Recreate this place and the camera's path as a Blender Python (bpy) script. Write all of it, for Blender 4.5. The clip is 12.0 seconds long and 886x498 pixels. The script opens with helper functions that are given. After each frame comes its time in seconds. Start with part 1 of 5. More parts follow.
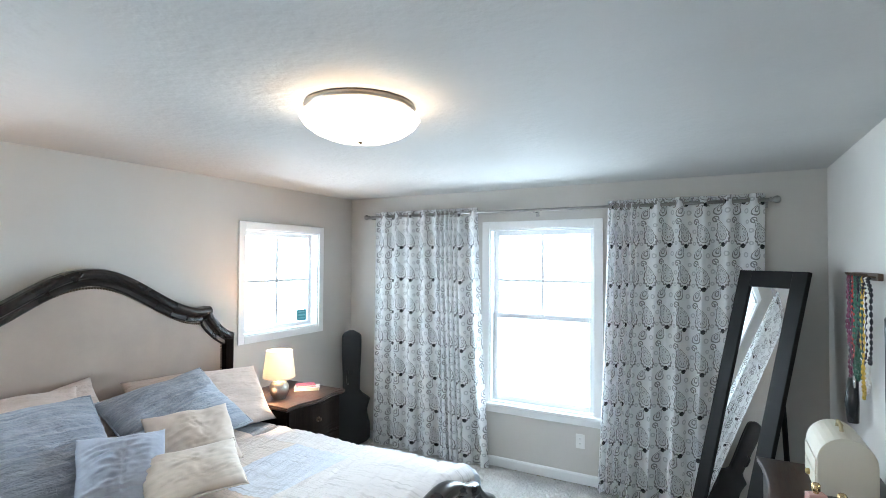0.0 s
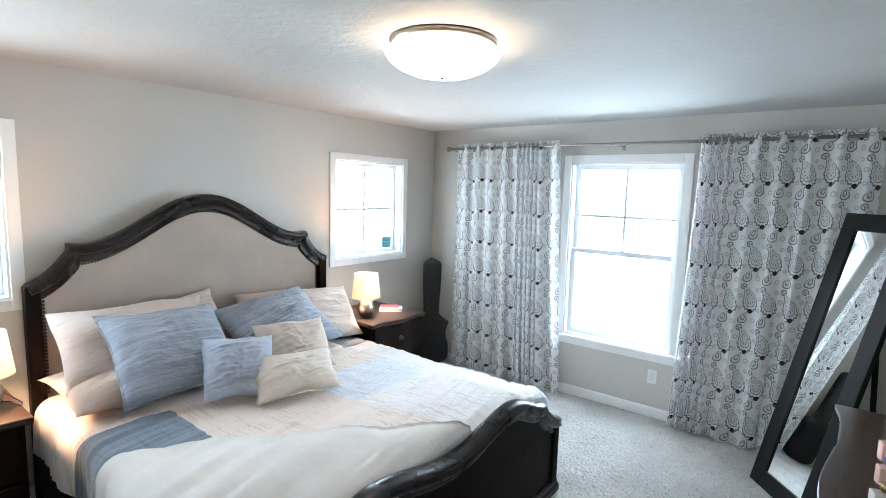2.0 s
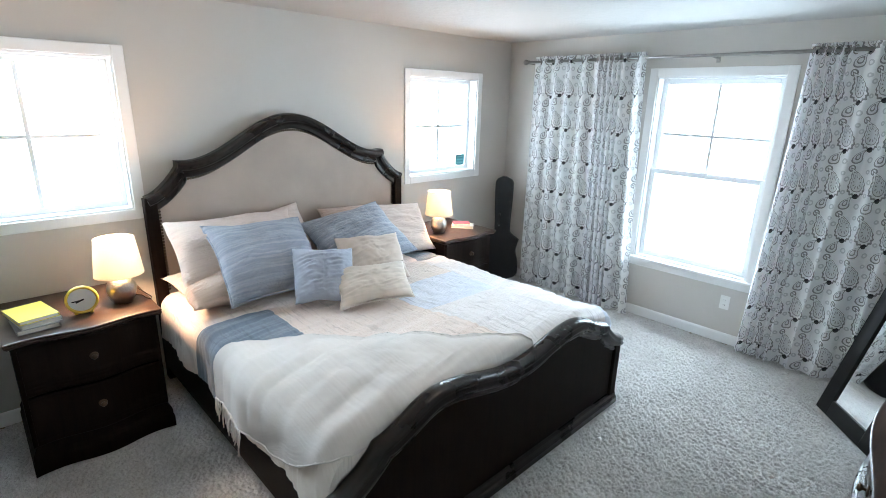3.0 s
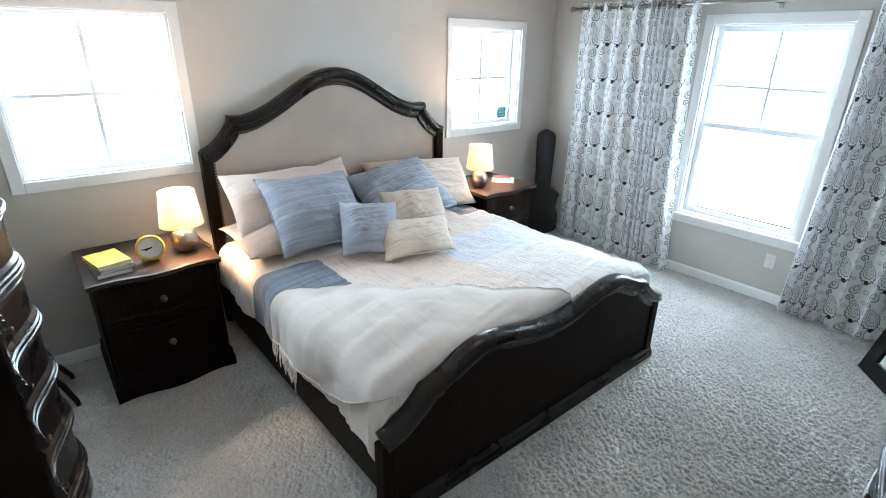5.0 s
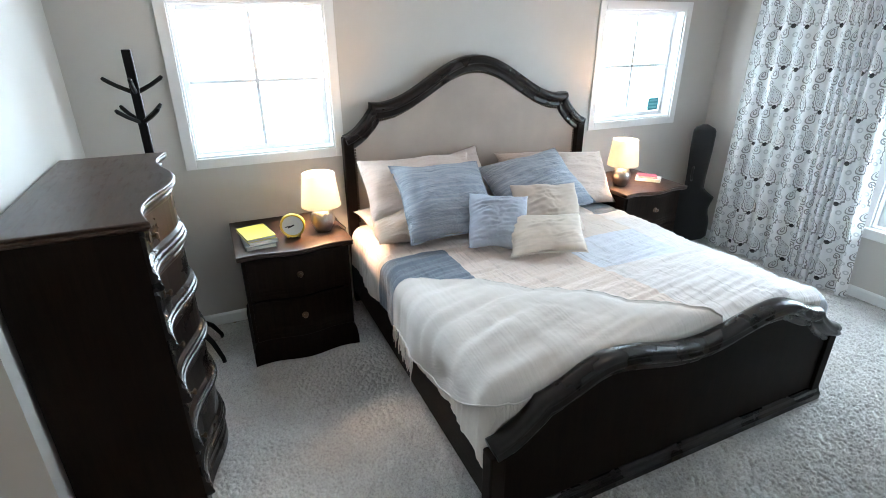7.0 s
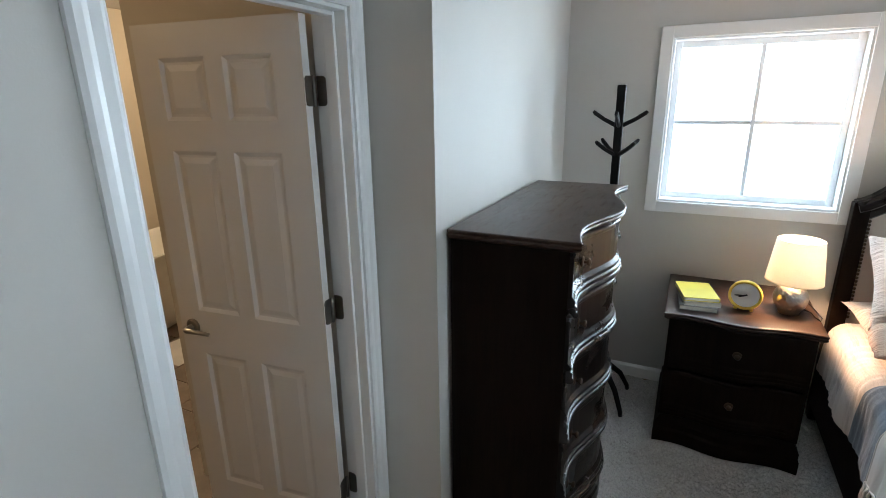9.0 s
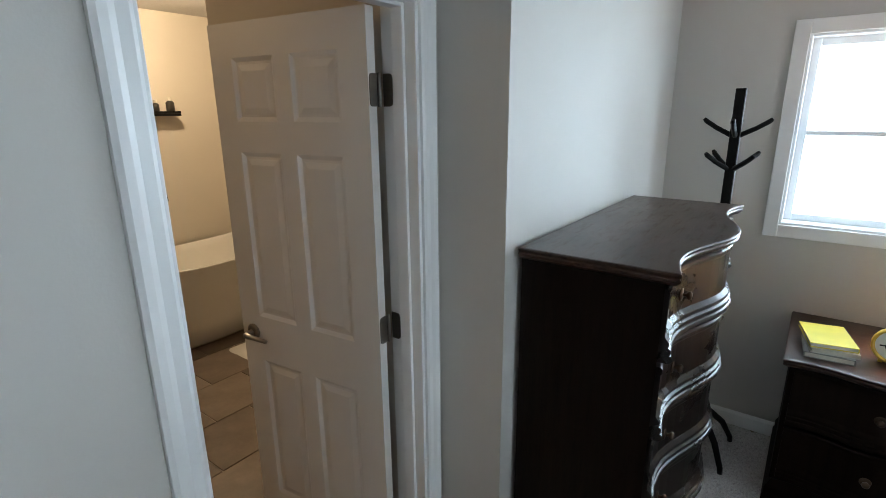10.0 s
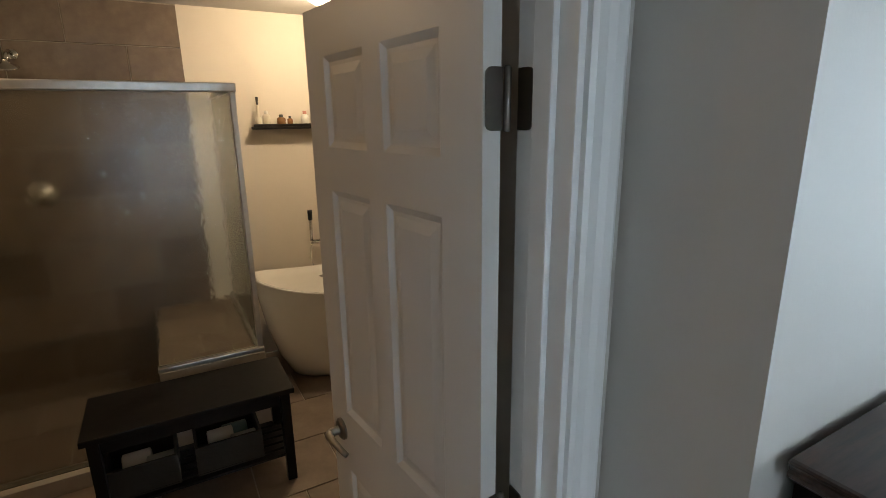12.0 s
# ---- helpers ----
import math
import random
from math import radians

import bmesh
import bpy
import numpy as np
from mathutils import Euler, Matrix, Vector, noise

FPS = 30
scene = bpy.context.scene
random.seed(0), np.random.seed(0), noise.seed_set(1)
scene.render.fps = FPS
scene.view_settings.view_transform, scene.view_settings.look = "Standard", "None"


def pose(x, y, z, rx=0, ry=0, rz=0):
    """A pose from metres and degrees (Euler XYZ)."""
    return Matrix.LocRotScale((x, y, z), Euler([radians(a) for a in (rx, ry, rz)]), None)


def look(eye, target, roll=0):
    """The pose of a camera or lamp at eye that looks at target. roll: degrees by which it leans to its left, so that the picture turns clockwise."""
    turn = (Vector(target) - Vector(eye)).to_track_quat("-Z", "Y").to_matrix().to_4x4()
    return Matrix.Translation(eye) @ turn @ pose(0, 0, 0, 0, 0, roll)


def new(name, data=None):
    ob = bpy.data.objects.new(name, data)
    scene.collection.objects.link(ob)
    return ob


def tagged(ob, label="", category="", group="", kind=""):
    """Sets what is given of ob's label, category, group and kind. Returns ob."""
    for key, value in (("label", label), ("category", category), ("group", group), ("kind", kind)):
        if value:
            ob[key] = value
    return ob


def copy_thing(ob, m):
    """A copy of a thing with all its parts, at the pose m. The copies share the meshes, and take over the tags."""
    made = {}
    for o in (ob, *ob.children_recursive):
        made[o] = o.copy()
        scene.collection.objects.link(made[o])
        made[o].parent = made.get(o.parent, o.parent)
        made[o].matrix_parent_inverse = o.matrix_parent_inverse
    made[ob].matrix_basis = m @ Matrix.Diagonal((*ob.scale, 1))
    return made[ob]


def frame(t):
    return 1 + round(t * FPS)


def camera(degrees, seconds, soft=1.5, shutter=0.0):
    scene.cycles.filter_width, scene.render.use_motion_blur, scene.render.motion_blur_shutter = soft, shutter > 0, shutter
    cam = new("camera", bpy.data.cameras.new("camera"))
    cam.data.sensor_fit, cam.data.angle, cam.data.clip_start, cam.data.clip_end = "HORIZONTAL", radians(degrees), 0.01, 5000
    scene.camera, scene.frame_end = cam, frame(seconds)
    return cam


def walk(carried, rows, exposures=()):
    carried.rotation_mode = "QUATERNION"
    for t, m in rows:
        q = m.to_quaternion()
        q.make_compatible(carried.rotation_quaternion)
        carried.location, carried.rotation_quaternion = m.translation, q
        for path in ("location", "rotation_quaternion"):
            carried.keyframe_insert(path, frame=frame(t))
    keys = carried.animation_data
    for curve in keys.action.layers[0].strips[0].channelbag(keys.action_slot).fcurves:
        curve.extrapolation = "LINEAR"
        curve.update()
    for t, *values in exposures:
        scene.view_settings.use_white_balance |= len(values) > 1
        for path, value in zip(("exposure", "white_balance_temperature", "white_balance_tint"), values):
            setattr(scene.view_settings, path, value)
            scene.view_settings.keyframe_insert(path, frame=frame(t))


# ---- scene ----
cam = camera(82.5, 12.0, soft=0.8)
PATH = [
    (0, (3.382, -4.187, 1.811), (2.423, -2.432, 1.856), 0.29),
    (0.5, (3.396, -4.203, 1.810), (2.408, -2.464, 1.839), 0.49),
    (1, (3.407, -4.214, 1.811), (2.368, -2.505, 1.800), 0.80),
    (1.5, (3.433, -4.242, 1.809), (2.315, -2.586, 1.718), 1.27),
    (2, (3.460, -4.265, 1.826), (2.243, -2.695, 1.593), 1.66),
    (2.5, (3.500, -4.292, 1.852), (2.184, -2.846, 1.432), 1.71),
    (3, (3.543, -4.323, 1.879), (2.163, -2.993, 1.308), 1.43),
    (3.5, (3.544, -4.360, 1.904), (2.141, -3.103, 1.232), 1.14),
    (5.5, (3.581, -4.396, 1.920), (2.140, -3.237, 1.157), 0.74),
    (6, (3.562, -4.383, 1.919), (2.084, -3.281, 1.143), 0.60),
    (6.5, (3.541, -4.351, 1.904), (1.983, -3.372, 1.119), 0.23),
    (6.7, (3.517, -4.343, 1.903), (1.920, -3.433, 1.114), 0.07),
    (8.3, (3.268, -4.272, 1.809), (1.417, -4.649, 1.154), -1.59),
    (8.5, (3.257, -4.280, 1.789), (1.431, -4.818, 1.173), -1.57),
    (9, (3.198, -4.299, 1.775), (1.477, -5.142, 1.201), -0.86),
    (9.5, (3.119, -4.307, 1.763), (1.499, -5.343, 1.213), -0.58),
    (10, (3.002, -4.331, 1.745), (1.454, -5.481, 1.213), -0.51),
    (10.5, (2.829, -4.418, 1.753), (1.322, -5.627, 1.234), -0.47),
    (11, (2.656, -4.509, 1.751), (1.175, -5.748, 1.230), -0.55),
    (11.5, (2.478, -4.616, 1.757), (1.149, -6.020, 1.245), -0.59),
    (12, (2.366, -4.738, 1.774), (1.423, -6.429, 1.273), -0.82),
]
EXPOSURES = [(0.0, 0.0), (6.7, 0.0), (8.5, -0.36), (9.5, -0.58), (11.0, -0.68), (12.0, -0.88)]
walk(cam, [(t, look(eye, target, roll)) for t, eye, target, roll in PATH], EXPOSURES)

# ---------- light ----------
world = bpy.data.worlds.new("world")
scene.world = world
world.use_nodes = True
wn = world.node_tree
sky = wn.nodes.new("ShaderNodeTexSky")
sky.sky_type, sky.sun_disc = "NISHITA", False
sky.sun_elevation, sky.sun_rotation = radians(47), radians(146)
wn.nodes["Background"].inputs["Strength"].default_value = 0.12
wn.links.new(sky.outputs["Color"], wn.nodes["Background"].inputs["Color"])
sun = new("sun", bpy.data.lights.new("sun", "SUN"))
sun.data.energy, sun.data.angle, sun.data.color = 1.2, radians(12), (1.0, 0.95, 0.88)
sun.matrix_world = look((8, -9, 12), (2, -3, 0))


def window_light(name, top, out, wide, high, watts, tilt=34):
    """Sky light at a window: a panel that leans outwards from the head of the opening, facing in and down."""
    o = Vector((*out, 0))
    down = Vector((0, 0, -math.cos(radians(tilt)))) + o * math.sin(radians(tilt))
    centre = Vector(top) + down * (high / 2)
    facing = -o * math.cos(radians(tilt)) + Vector((0, 0, -math.sin(radians(tilt))))
    lamp = new(name, bpy.data.lights.new(name, "AREA"))
    lamp.data.shape, lamp.data.size, lamp.data.size_y = "RECTANGLE", wide, high
    lamp.data.energy, lamp.data.color = watts, (0.665, 0.85, 1.0)
    lamp.matrix_world = look(centre, centre + facing)
    return lamp


def bulb(name, place, watts, colour, radius=0.03):
    lamp = new(name, bpy.data.lights.new(name, "POINT"))
    lamp.data.energy, lamp.data.color, lamp.data.shadow_soft_size = watts, colour, radius
    lamp.location = place
    return lamp


window_light("daylight_main", (2.01, 0.16, 2.20), (0, 1), 3.4, 2.4, 400)
window_light("daylight_near", (-0.16, -4.02, 2.20), (-1, 0), 2.6, 1.9, 305)
window_light("daylight_far", (-0.16, -0.93, 2.20), (-1, 0), 2.2, 1.9, 195)
WARM = (1.0, 0.63, 0.37)
bulb("ceiling_bulb", (2.10, -2.55, 2.355), 16, (1.0, 0.80, 0.58), 0.05)
bulb("table_bulb", (0.40, -3.785, 1.0), 40, WARM)
bulb("table_bulb", (0.39, -1.345, 1.0), 40, WARM)
bulb("bath_bulb", (1.39, -7.85, 2.36), 64, (1.0, 0.77, 0.49), 0.06)
bulb("bath_bulb", (3.15, -7.10, 2.36), 12, (1.0, 0.70, 0.40), 0.06)

# ---------- materials ----------


class Nodes:
    """A short hand for a material's node tree."""

    def __init__(self, name):
        self.mat = bpy.data.materials.new(name)
        self.mat.use_nodes = True
        self.tree = self.mat.node_tree
        self.bsdf = self.tree.nodes["Principled BSDF"]
        self.out = self.tree.nodes["Material Output"]

    def node(self, kind, **values):
        n = self.tree.nodes.new(kind)
        for key, value in values.items():
            n.inputs[key.replace("_", " ")].default_value = value
        return n

    def link(self, a, b):
        self.tree.links.new(a, b)

    def math(self, op, a, b=0.0, c=0.0):
        n = self.tree.nodes.new("ShaderNodeMath")
        n.operation = op
        for i, v in enumerate((a, b, c)):
            if isinstance(v, (int, float)):
                n.inputs[i].default_value = v
            else:
                self.link(v, n.inputs[i])
        return n.outputs[0]

    def coords(self, which="Object"):
        return self.tree.nodes.new("ShaderNodeTexCoord").outputs[which]

    def mapped(self, scale, which="Object", turn=(0, 0, 0)):
        n = self.tree.nodes.new("ShaderNodeMapping")
        n.inputs["Scale"].default_value = scale if isinstance(scale, tuple) else (scale,) * 3
        n.inputs["Rotation"].default_value = turn
        self.link(self.coords(which), n.inputs["Vector"])
        return n.outputs[0]

    def noise(self, scale, detail=3.0, where=None, rough=0.5):
        n = self.node("ShaderNodeTexNoise", Scale=scale, Detail=detail, Roughness=rough)
        self.link(where or self.coords(), n.inputs["Vector"])
        return n.outputs["Fac"]

    def ramp(self, fac, stops):
        n = self.tree.nodes.new("ShaderNodeValToRGB")
        el = n.color_ramp.elements
        while len(el) < len(stops):
            el.new(0.5)
        for e, (at, col) in zip(el, stops):
            e.position, e.color = at, (*col, 1)
        self.link(fac, n.inputs["Fac"])
        return n.outputs["Color"]

    def mix(self, fac, a, b):
        n = self.tree.nodes.new("ShaderNodeMix")
        n.data_type = "RGBA"
        for sock, v in ((n.inputs[0], fac), (n.inputs[6], a), (n.inputs[7], b)):
            if isinstance(v, (int, float)):
                sock.default_value = v
            elif isinstance(v, tuple):
                sock.default_value = (*v, 1)
            else:
                self.link(v, sock)
        return n.outputs[2]

    def bump(self, height, strength, distance=0.01):
        n = self.node("ShaderNodeBump", Strength=strength, Distance=distance)
        self.link(height, n.inputs["Height"])
        self.link(n.outputs[0], self.bsdf.inputs["Normal"])
        return n

    def set(self, colour=None, rough=None, metal=None, **more):
        for key, v in (("Base Color", colour), ("Roughness", rough), ("Metallic", metal), *((k.replace("_", " "), w) for k, w in more.items())):
            if v is None:
                continue
            if isinstance(v, tuple):
                self.bsdf.inputs[key].default_value = (*v, 1) if len(v) == 3 else v
            elif isinstance(v, (int, float)):
                self.bsdf.inputs[key].default_value = v
            else:
                self.link(v, self.bsdf.inputs[key])
        return self


def tone(c, k):
    return tuple(min(1, v * k) for v in c)


def paint(name, colour, rough=0.6, grain=0.15, scale=90.0, big=0.04, deep=0.003):
    m = Nodes(name)
    col = m.ramp(m.noise(1.3, 4), [(0.3, tone(colour, 1 - big)), (0.7, tone(colour, 1 + big))])
    m.set(col, rough)
    m.bump(m.noise(scale, 4), grain, deep)
    return m.mat


def plain(name, colour, rough=0.5, metal=0.0, vary=0.06, **more):
    m = Nodes(name)
    col = m.ramp(m.noise(14, 4), [(0.3, tone(colour, 1 - vary)), (0.7, tone(colour, 1 + vary))])
    m.set(col, m.math("MULTIPLY_ADD", m.noise(30, 3), 0.16, rough - 0.08), metal, **more)
    return m.mat


def wood(name, dark, light, rough=0.3, along=0, worn=0.0, gloss=0.2, coat=0.1):
    m = Nodes(name)
    scale = [14.0, 14.0, 14.0]
    scale[along] = 1.1
    w = m.mapped(tuple(scale))
    grain = m.noise(3.0, 8, w, 0.65)
    fine = m.noise(20.0, 5, w, 0.6)
    col = m.ramp(m.math("ADD", m.math("MULTIPLY", grain, 0.7), m.math("MULTIPLY", fine, 0.3)), [(0.32, dark), (0.5, tuple((a + b) / 2 for a, b in zip(dark, light))), (0.72, light)])
    # pale streaks: worn spots, plus window reflections painted into the colour
    wear_glint = m.ramp(m.noise(1.6, 9, m.mapped((5, 24, 24)), 0.8), [(0.52, (0, 0, 0)), (0.74, (1, 1, 1))])
    m.set(m.mix(m.math("MULTIPLY", wear_glint, worn), col, tone(light, 1.7)), m.math("MULTIPLY_ADD", m.math("MULTIPLY", wear_glint, worn), 0.30, m.math("MULTIPLY_ADD", m.noise(6, 4), 0.12, rough - 0.05)), Coat_Weight=coat, Coat_Roughness=0.12, Specular_IOR_Level=gloss)
    m.bump(fine, 0.12, 0.002)
    return m.mat


def cloth(name, colour, thread=900.0, wrinkle=0.35, second=None, stripes=0.0, sheen=0.15, axis=0, soft_folds=0.5, creases=0.0):
    m = Nodes(name)
    base = m.ramp(m.noise(5, 5), [(0.3, tone(colour, 0.93)), (0.7, tone(colour, 1.05))])
    if second:
        sc = [1.6, 1.6, 1.6]
        sc[axis] = 52.0
        lines = m.noise(1.0, 3, m.mapped(tuple(sc)))
        base = m.mix(m.math("MULTIPLY", m.ramp(lines, [(0.42, (0, 0, 0)), (0.6, (1, 1, 1))]), stripes), base, second)
    m.set(base, 0.9, Sheen_Weight=sheen)
    weave = m.noise(thread, 2)
    fold = m.noise(9, 4)
    warp = m.tree.nodes.new("ShaderNodeVectorMath")
    warp.operation = "MULTIPLY_ADD"
    sway = m.node("ShaderNodeTexNoise", Scale=5.0, Detail=2.0)
    m.link(m.coords(), sway.inputs["Vector"])
    m.link(sway.outputs["Color"], warp.inputs[0])
    warp.inputs[1].default_value = (0.25, 0.25, 0.25)
    m.link(m.mapped((4.0, 5.0, 17.0) if axis == 2 else (9.0, 9.0, 9.0)), warp.inputs[2])
    crease = m.math("ABSOLUTE", m.math("SUBTRACT", m.noise(1.6, 4, warp.outputs[0], 0.6), 0.5))
    crease = m.math("MINIMUM", m.math("MULTIPLY", crease, 5.0), 1.0)
    height = m.math("ADD", m.math("MULTIPLY", weave, 0.012), m.math("MULTIPLY", fold, soft_folds))
    height = m.math("MULTIPLY_ADD", crease, creases, height)
    if second:
        height = m.math("MULTIPLY_ADD", lines, 0.22, height)
    m.bump(height, wrinkle, 0.02)
    return m.mat


def metal(name, colour, rough=0.3):
    m = Nodes(name)
    m.set(m.ramp(m.noise(25, 4), [(0.3, tone(colour, 0.85)), (0.7, colour)]), m.math("MULTIPLY_ADD", m.noise(40, 3), 0.15, rough - 0.07), 1.0)
    return m.mat


def glow(name, colour, strength):
    m = Nodes(name)
    m.set((0.9, 0.88, 0.84), 0.4, Emission_Color=colour, Emission_Strength=strength)
    return m.mat


def clear_glass(name, rough=0.0, tint=(1, 1, 1)):
    m = Nodes(name)
    m.set(tint, rough, Transmission_Weight=1.0, IOR=1.1)
    return m.mat


WALL = paint("greige_wall_paint", (0.565, 0.53, 0.49), 0.62, 0.10, 160)
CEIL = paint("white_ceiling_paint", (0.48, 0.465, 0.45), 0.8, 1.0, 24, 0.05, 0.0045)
TRIM = paint("white_trim_paint", (0.84, 0.83, 0.82), 0.32, 0.05, 60, 0.015)
DOORP = paint("white_door_paint", (0.68, 0.64, 0.60), 0.38, 0.08, 70, 0.02)
BATHW = paint("beige_bath_paint", (0.66, 0.60, 0.52), 0.6, 0.10, 160)
VINYL = plain("white_vinyl", (0.84, 0.85, 0.86), 0.3, vary=0.02)
DARK = wood("espresso_wood", (0.0045, 0.0025, 0.0018), (0.014, 0.0075, 0.005), 0.52, 2, gloss=0.06, coat=0.0)
DARKX = wood("espresso_wood_across", (0.005, 0.003, 0.0022), (0.016, 0.009, 0.0065), 0.48, 0, gloss=0.08, coat=0.0)
TOPW = wood("worn_glinting_espresso_top", (0.009, 0.0045, 0.003), (0.060, 0.030, 0.019), 0.30, 0, 0.75, 0.35)
CAPW = wood("polished_espresso_moulding", (0.005, 0.0034, 0.0026), (0.016, 0.010, 0.008), 0.27, 1, 0.0, 0.36, 0.05)
BLACKW = plain("black_lacquer", (0.010, 0.009, 0.009), 0.35, Specular_IOR_Level=0.15)
BRONZE = metal("aged_bronze", (0.12, 0.085, 0.06), 0.35)
NICKEL = metal("dark_nickel", (0.33, 0.30, 0.27), 0.35)
CHROME = metal("brushed_chrome", (0.75, 0.74, 0.72), 0.18)
RODM = metal("pewter_rod", (0.42, 0.40, 0.38), 0.3)
GLASS = clear_glass("window_glass")
mm = Nodes("mirror_glass")
MIRROR = mm.set((0.92, 0.94, 0.94), 0.01, 1.0).mat
PLATE = plain("white_plastic", (0.80, 0.79, 0.76), 0.35, vary=0.02)


def carpet_material():
    m = Nodes("plush_carpet")
    fine = m.noise(300, 3, rough=0.75)
    mid = m.noise(95, 4, rough=0.7)
    f = m.math("ADD", m.math("MULTIPLY", mid, 0.6), m.math("MULTIPLY", fine, 0.4))
    col = m.ramp(f, [(0.36, (0.36, 0.335, 0.31)), (0.47, (0.62, 0.59, 0.56)), (0.62, (0.80, 0.775, 0.745))])
    shade = m.ramp(m.noise(2.4, 5, rough=0.6), [(0.35, (0.80, 0.80, 0.80)), (0.65, (1.0, 1.0, 1.0))])
    mul = m.tree.nodes.new("ShaderNodeMix")
    mul.data_type, mul.blend_type = "RGBA", "MULTIPLY"
    mul.inputs[0].default_value = 1.0
    m.link(col, mul.inputs[6])
    m.link(shade, mul.inputs[7])
    m.set(mul.outputs[2], 0.95, Sheen_Weight=0.2)
    m.bump(f, 0.9, 0.008)
    return m.mat


CARPET = carpet_material()

# ---------- building helpers ----------


def part(name, bm, material, parent=None, label="", smooth=False):
    """Links a bmesh as one mesh object under a thing or under a part."""
    me = bpy.data.meshes.new(name)
    bmesh.ops.recalc_face_normals(bm, faces=bm.faces)
    if smooth:
        for f in bm.faces:
            f.smooth = True
    bm.to_mesh(me)
    bm.free()
    if material:
        me.materials.append(material)
    ob = new(name, me)
    if parent:
        ob.parent = parent
    if label:
        ob["label"] = label
    return ob


def thing(name, label, category, group="", at=(0, 0, 0), turn=0.0):
    ob = new(name)
    ob.matrix_basis = pose(*at, 0, 0, turn)
    ob.empty_display_size = 0.1
    return tagged(ob, label, category, group)


def setting(name, bm, material, label, category="", parent=None, smooth=False):
    return tagged(part(name, bm, material, parent, "", smooth), label, category, kind="structure")


def box(lo, hi, bevel=0.0, bm=None, seg=2):
    own = bmesh.new()
    bmesh.ops.create_cube(own, size=1)
    for v in own.verts:
        v.co = Vector((lo[i] if v.co[i] < 0 else hi[i] for i in range(3)))
    if bevel:
        bmesh.ops.bevel(own, geom=own.edges[:], offset=bevel, segments=seg, affect="EDGES", profile=0.6)
    if bm is None:
        return own
    add(bm, own)
    return bm


def add(bm, other):
    me = bpy.data.meshes.new("joined")
    other.to_mesh(me)
    other.free()
    bm.from_mesh(me)
    bpy.data.meshes.remove(me)
    return bm


def moved(bm, m):
    bmesh.ops.transform(bm, matrix=m, verts=bm.verts)
    return bm


def lathe(profile, seg=32, bm=None):
    """Turns (radius, height) pairs round the z axis."""
    bm = bm or bmesh.new()
    rings = []
    for r, z in profile:
        if r < 1e-5:
            rings.append([bm.verts.new((0, 0, z))])
        else:
            rings.append([bm.verts.new((r * math.cos(2 * math.pi * i / seg), r * math.sin(2 * math.pi * i / seg), z)) for i in range(seg)])
    for a, b in zip(rings, rings[1:]):
        for i in range(seg):
            j = (i + 1) % seg
            vs = [a[i % len(a)], a[j % len(a)], b[j % len(b)], b[i % len(b)]]
            vs = list(dict.fromkeys(vs))
            if len(vs) > 2:
                bm.faces.new(vs)
    return bm


def sweep(path, profile, side, closed=True, bm=None, cap=True):
    """A profile of (out, up) pairs carried along path; side(i) gives the out and up vectors at point i."""
    bm = bm or bmesh.new()
    rings = []
    for i, p in enumerate(path):
        o, u = side(i)
        rings.append([bm.verts.new(Vector(p) + o * a + u * b) for a, b in profile])
    n = len(profile)
    for a, b in zip(rings, rings[1:]):
        for i in range(n if closed else n - 1):
            bm.faces.new((a[i], a[(i + 1) % n], b[(i + 1) % n], b[i]))
    if cap and closed:
        bm.faces.new(rings[0])
        bm.faces.new(rings[-1][::-1])
    return bm


def tube(points, radius, seg=10, bm=None):
    """A round bar through points; radius may be a list."""
    pts = [Vector(p) for p in points]
    rad = radius if isinstance(radius, (list, tuple)) else [radius] * len(pts)
    bm = bm or bmesh.new()
    rings = []
    for i, p in enumerate(pts):
        d = (pts[min(i + 1, len(pts) - 1)] - pts[max(i - 1, 0)]).normalized()
        a = d.cross(Vector((0.31, 0.2, 0.93))).normalized()
        b = d.cross(a)
        rings.append([bm.verts.new(p + (a * math.cos(2 * math.pi * k / seg) + b * math.sin(2 * math.pi * k / seg)) * rad[i]) for k in range(seg)])
    for a, b in zip(rings, rings[1:]):
        for k in range(seg):
            bm.faces.new((a[k], a[(k + 1) % seg], b[(k + 1) % seg], b[k]))
    bm.faces.new(rings[0])
    bm.faces.new(rings[-1][::-1])
    return bm


def grid(nu, nv, place, bm=None):
    bm = bm or bmesh.new()
    vs = [[bm.verts.new(place(i / nu, j / nv)) for j in range(nv + 1)] for i in range(nu + 1)]
    for i in range(nu):
        for j in range(nv):
            bm.faces.new((vs[i][j], vs[i + 1][j], vs[i + 1][j + 1], vs[i][j + 1]))
    return bm


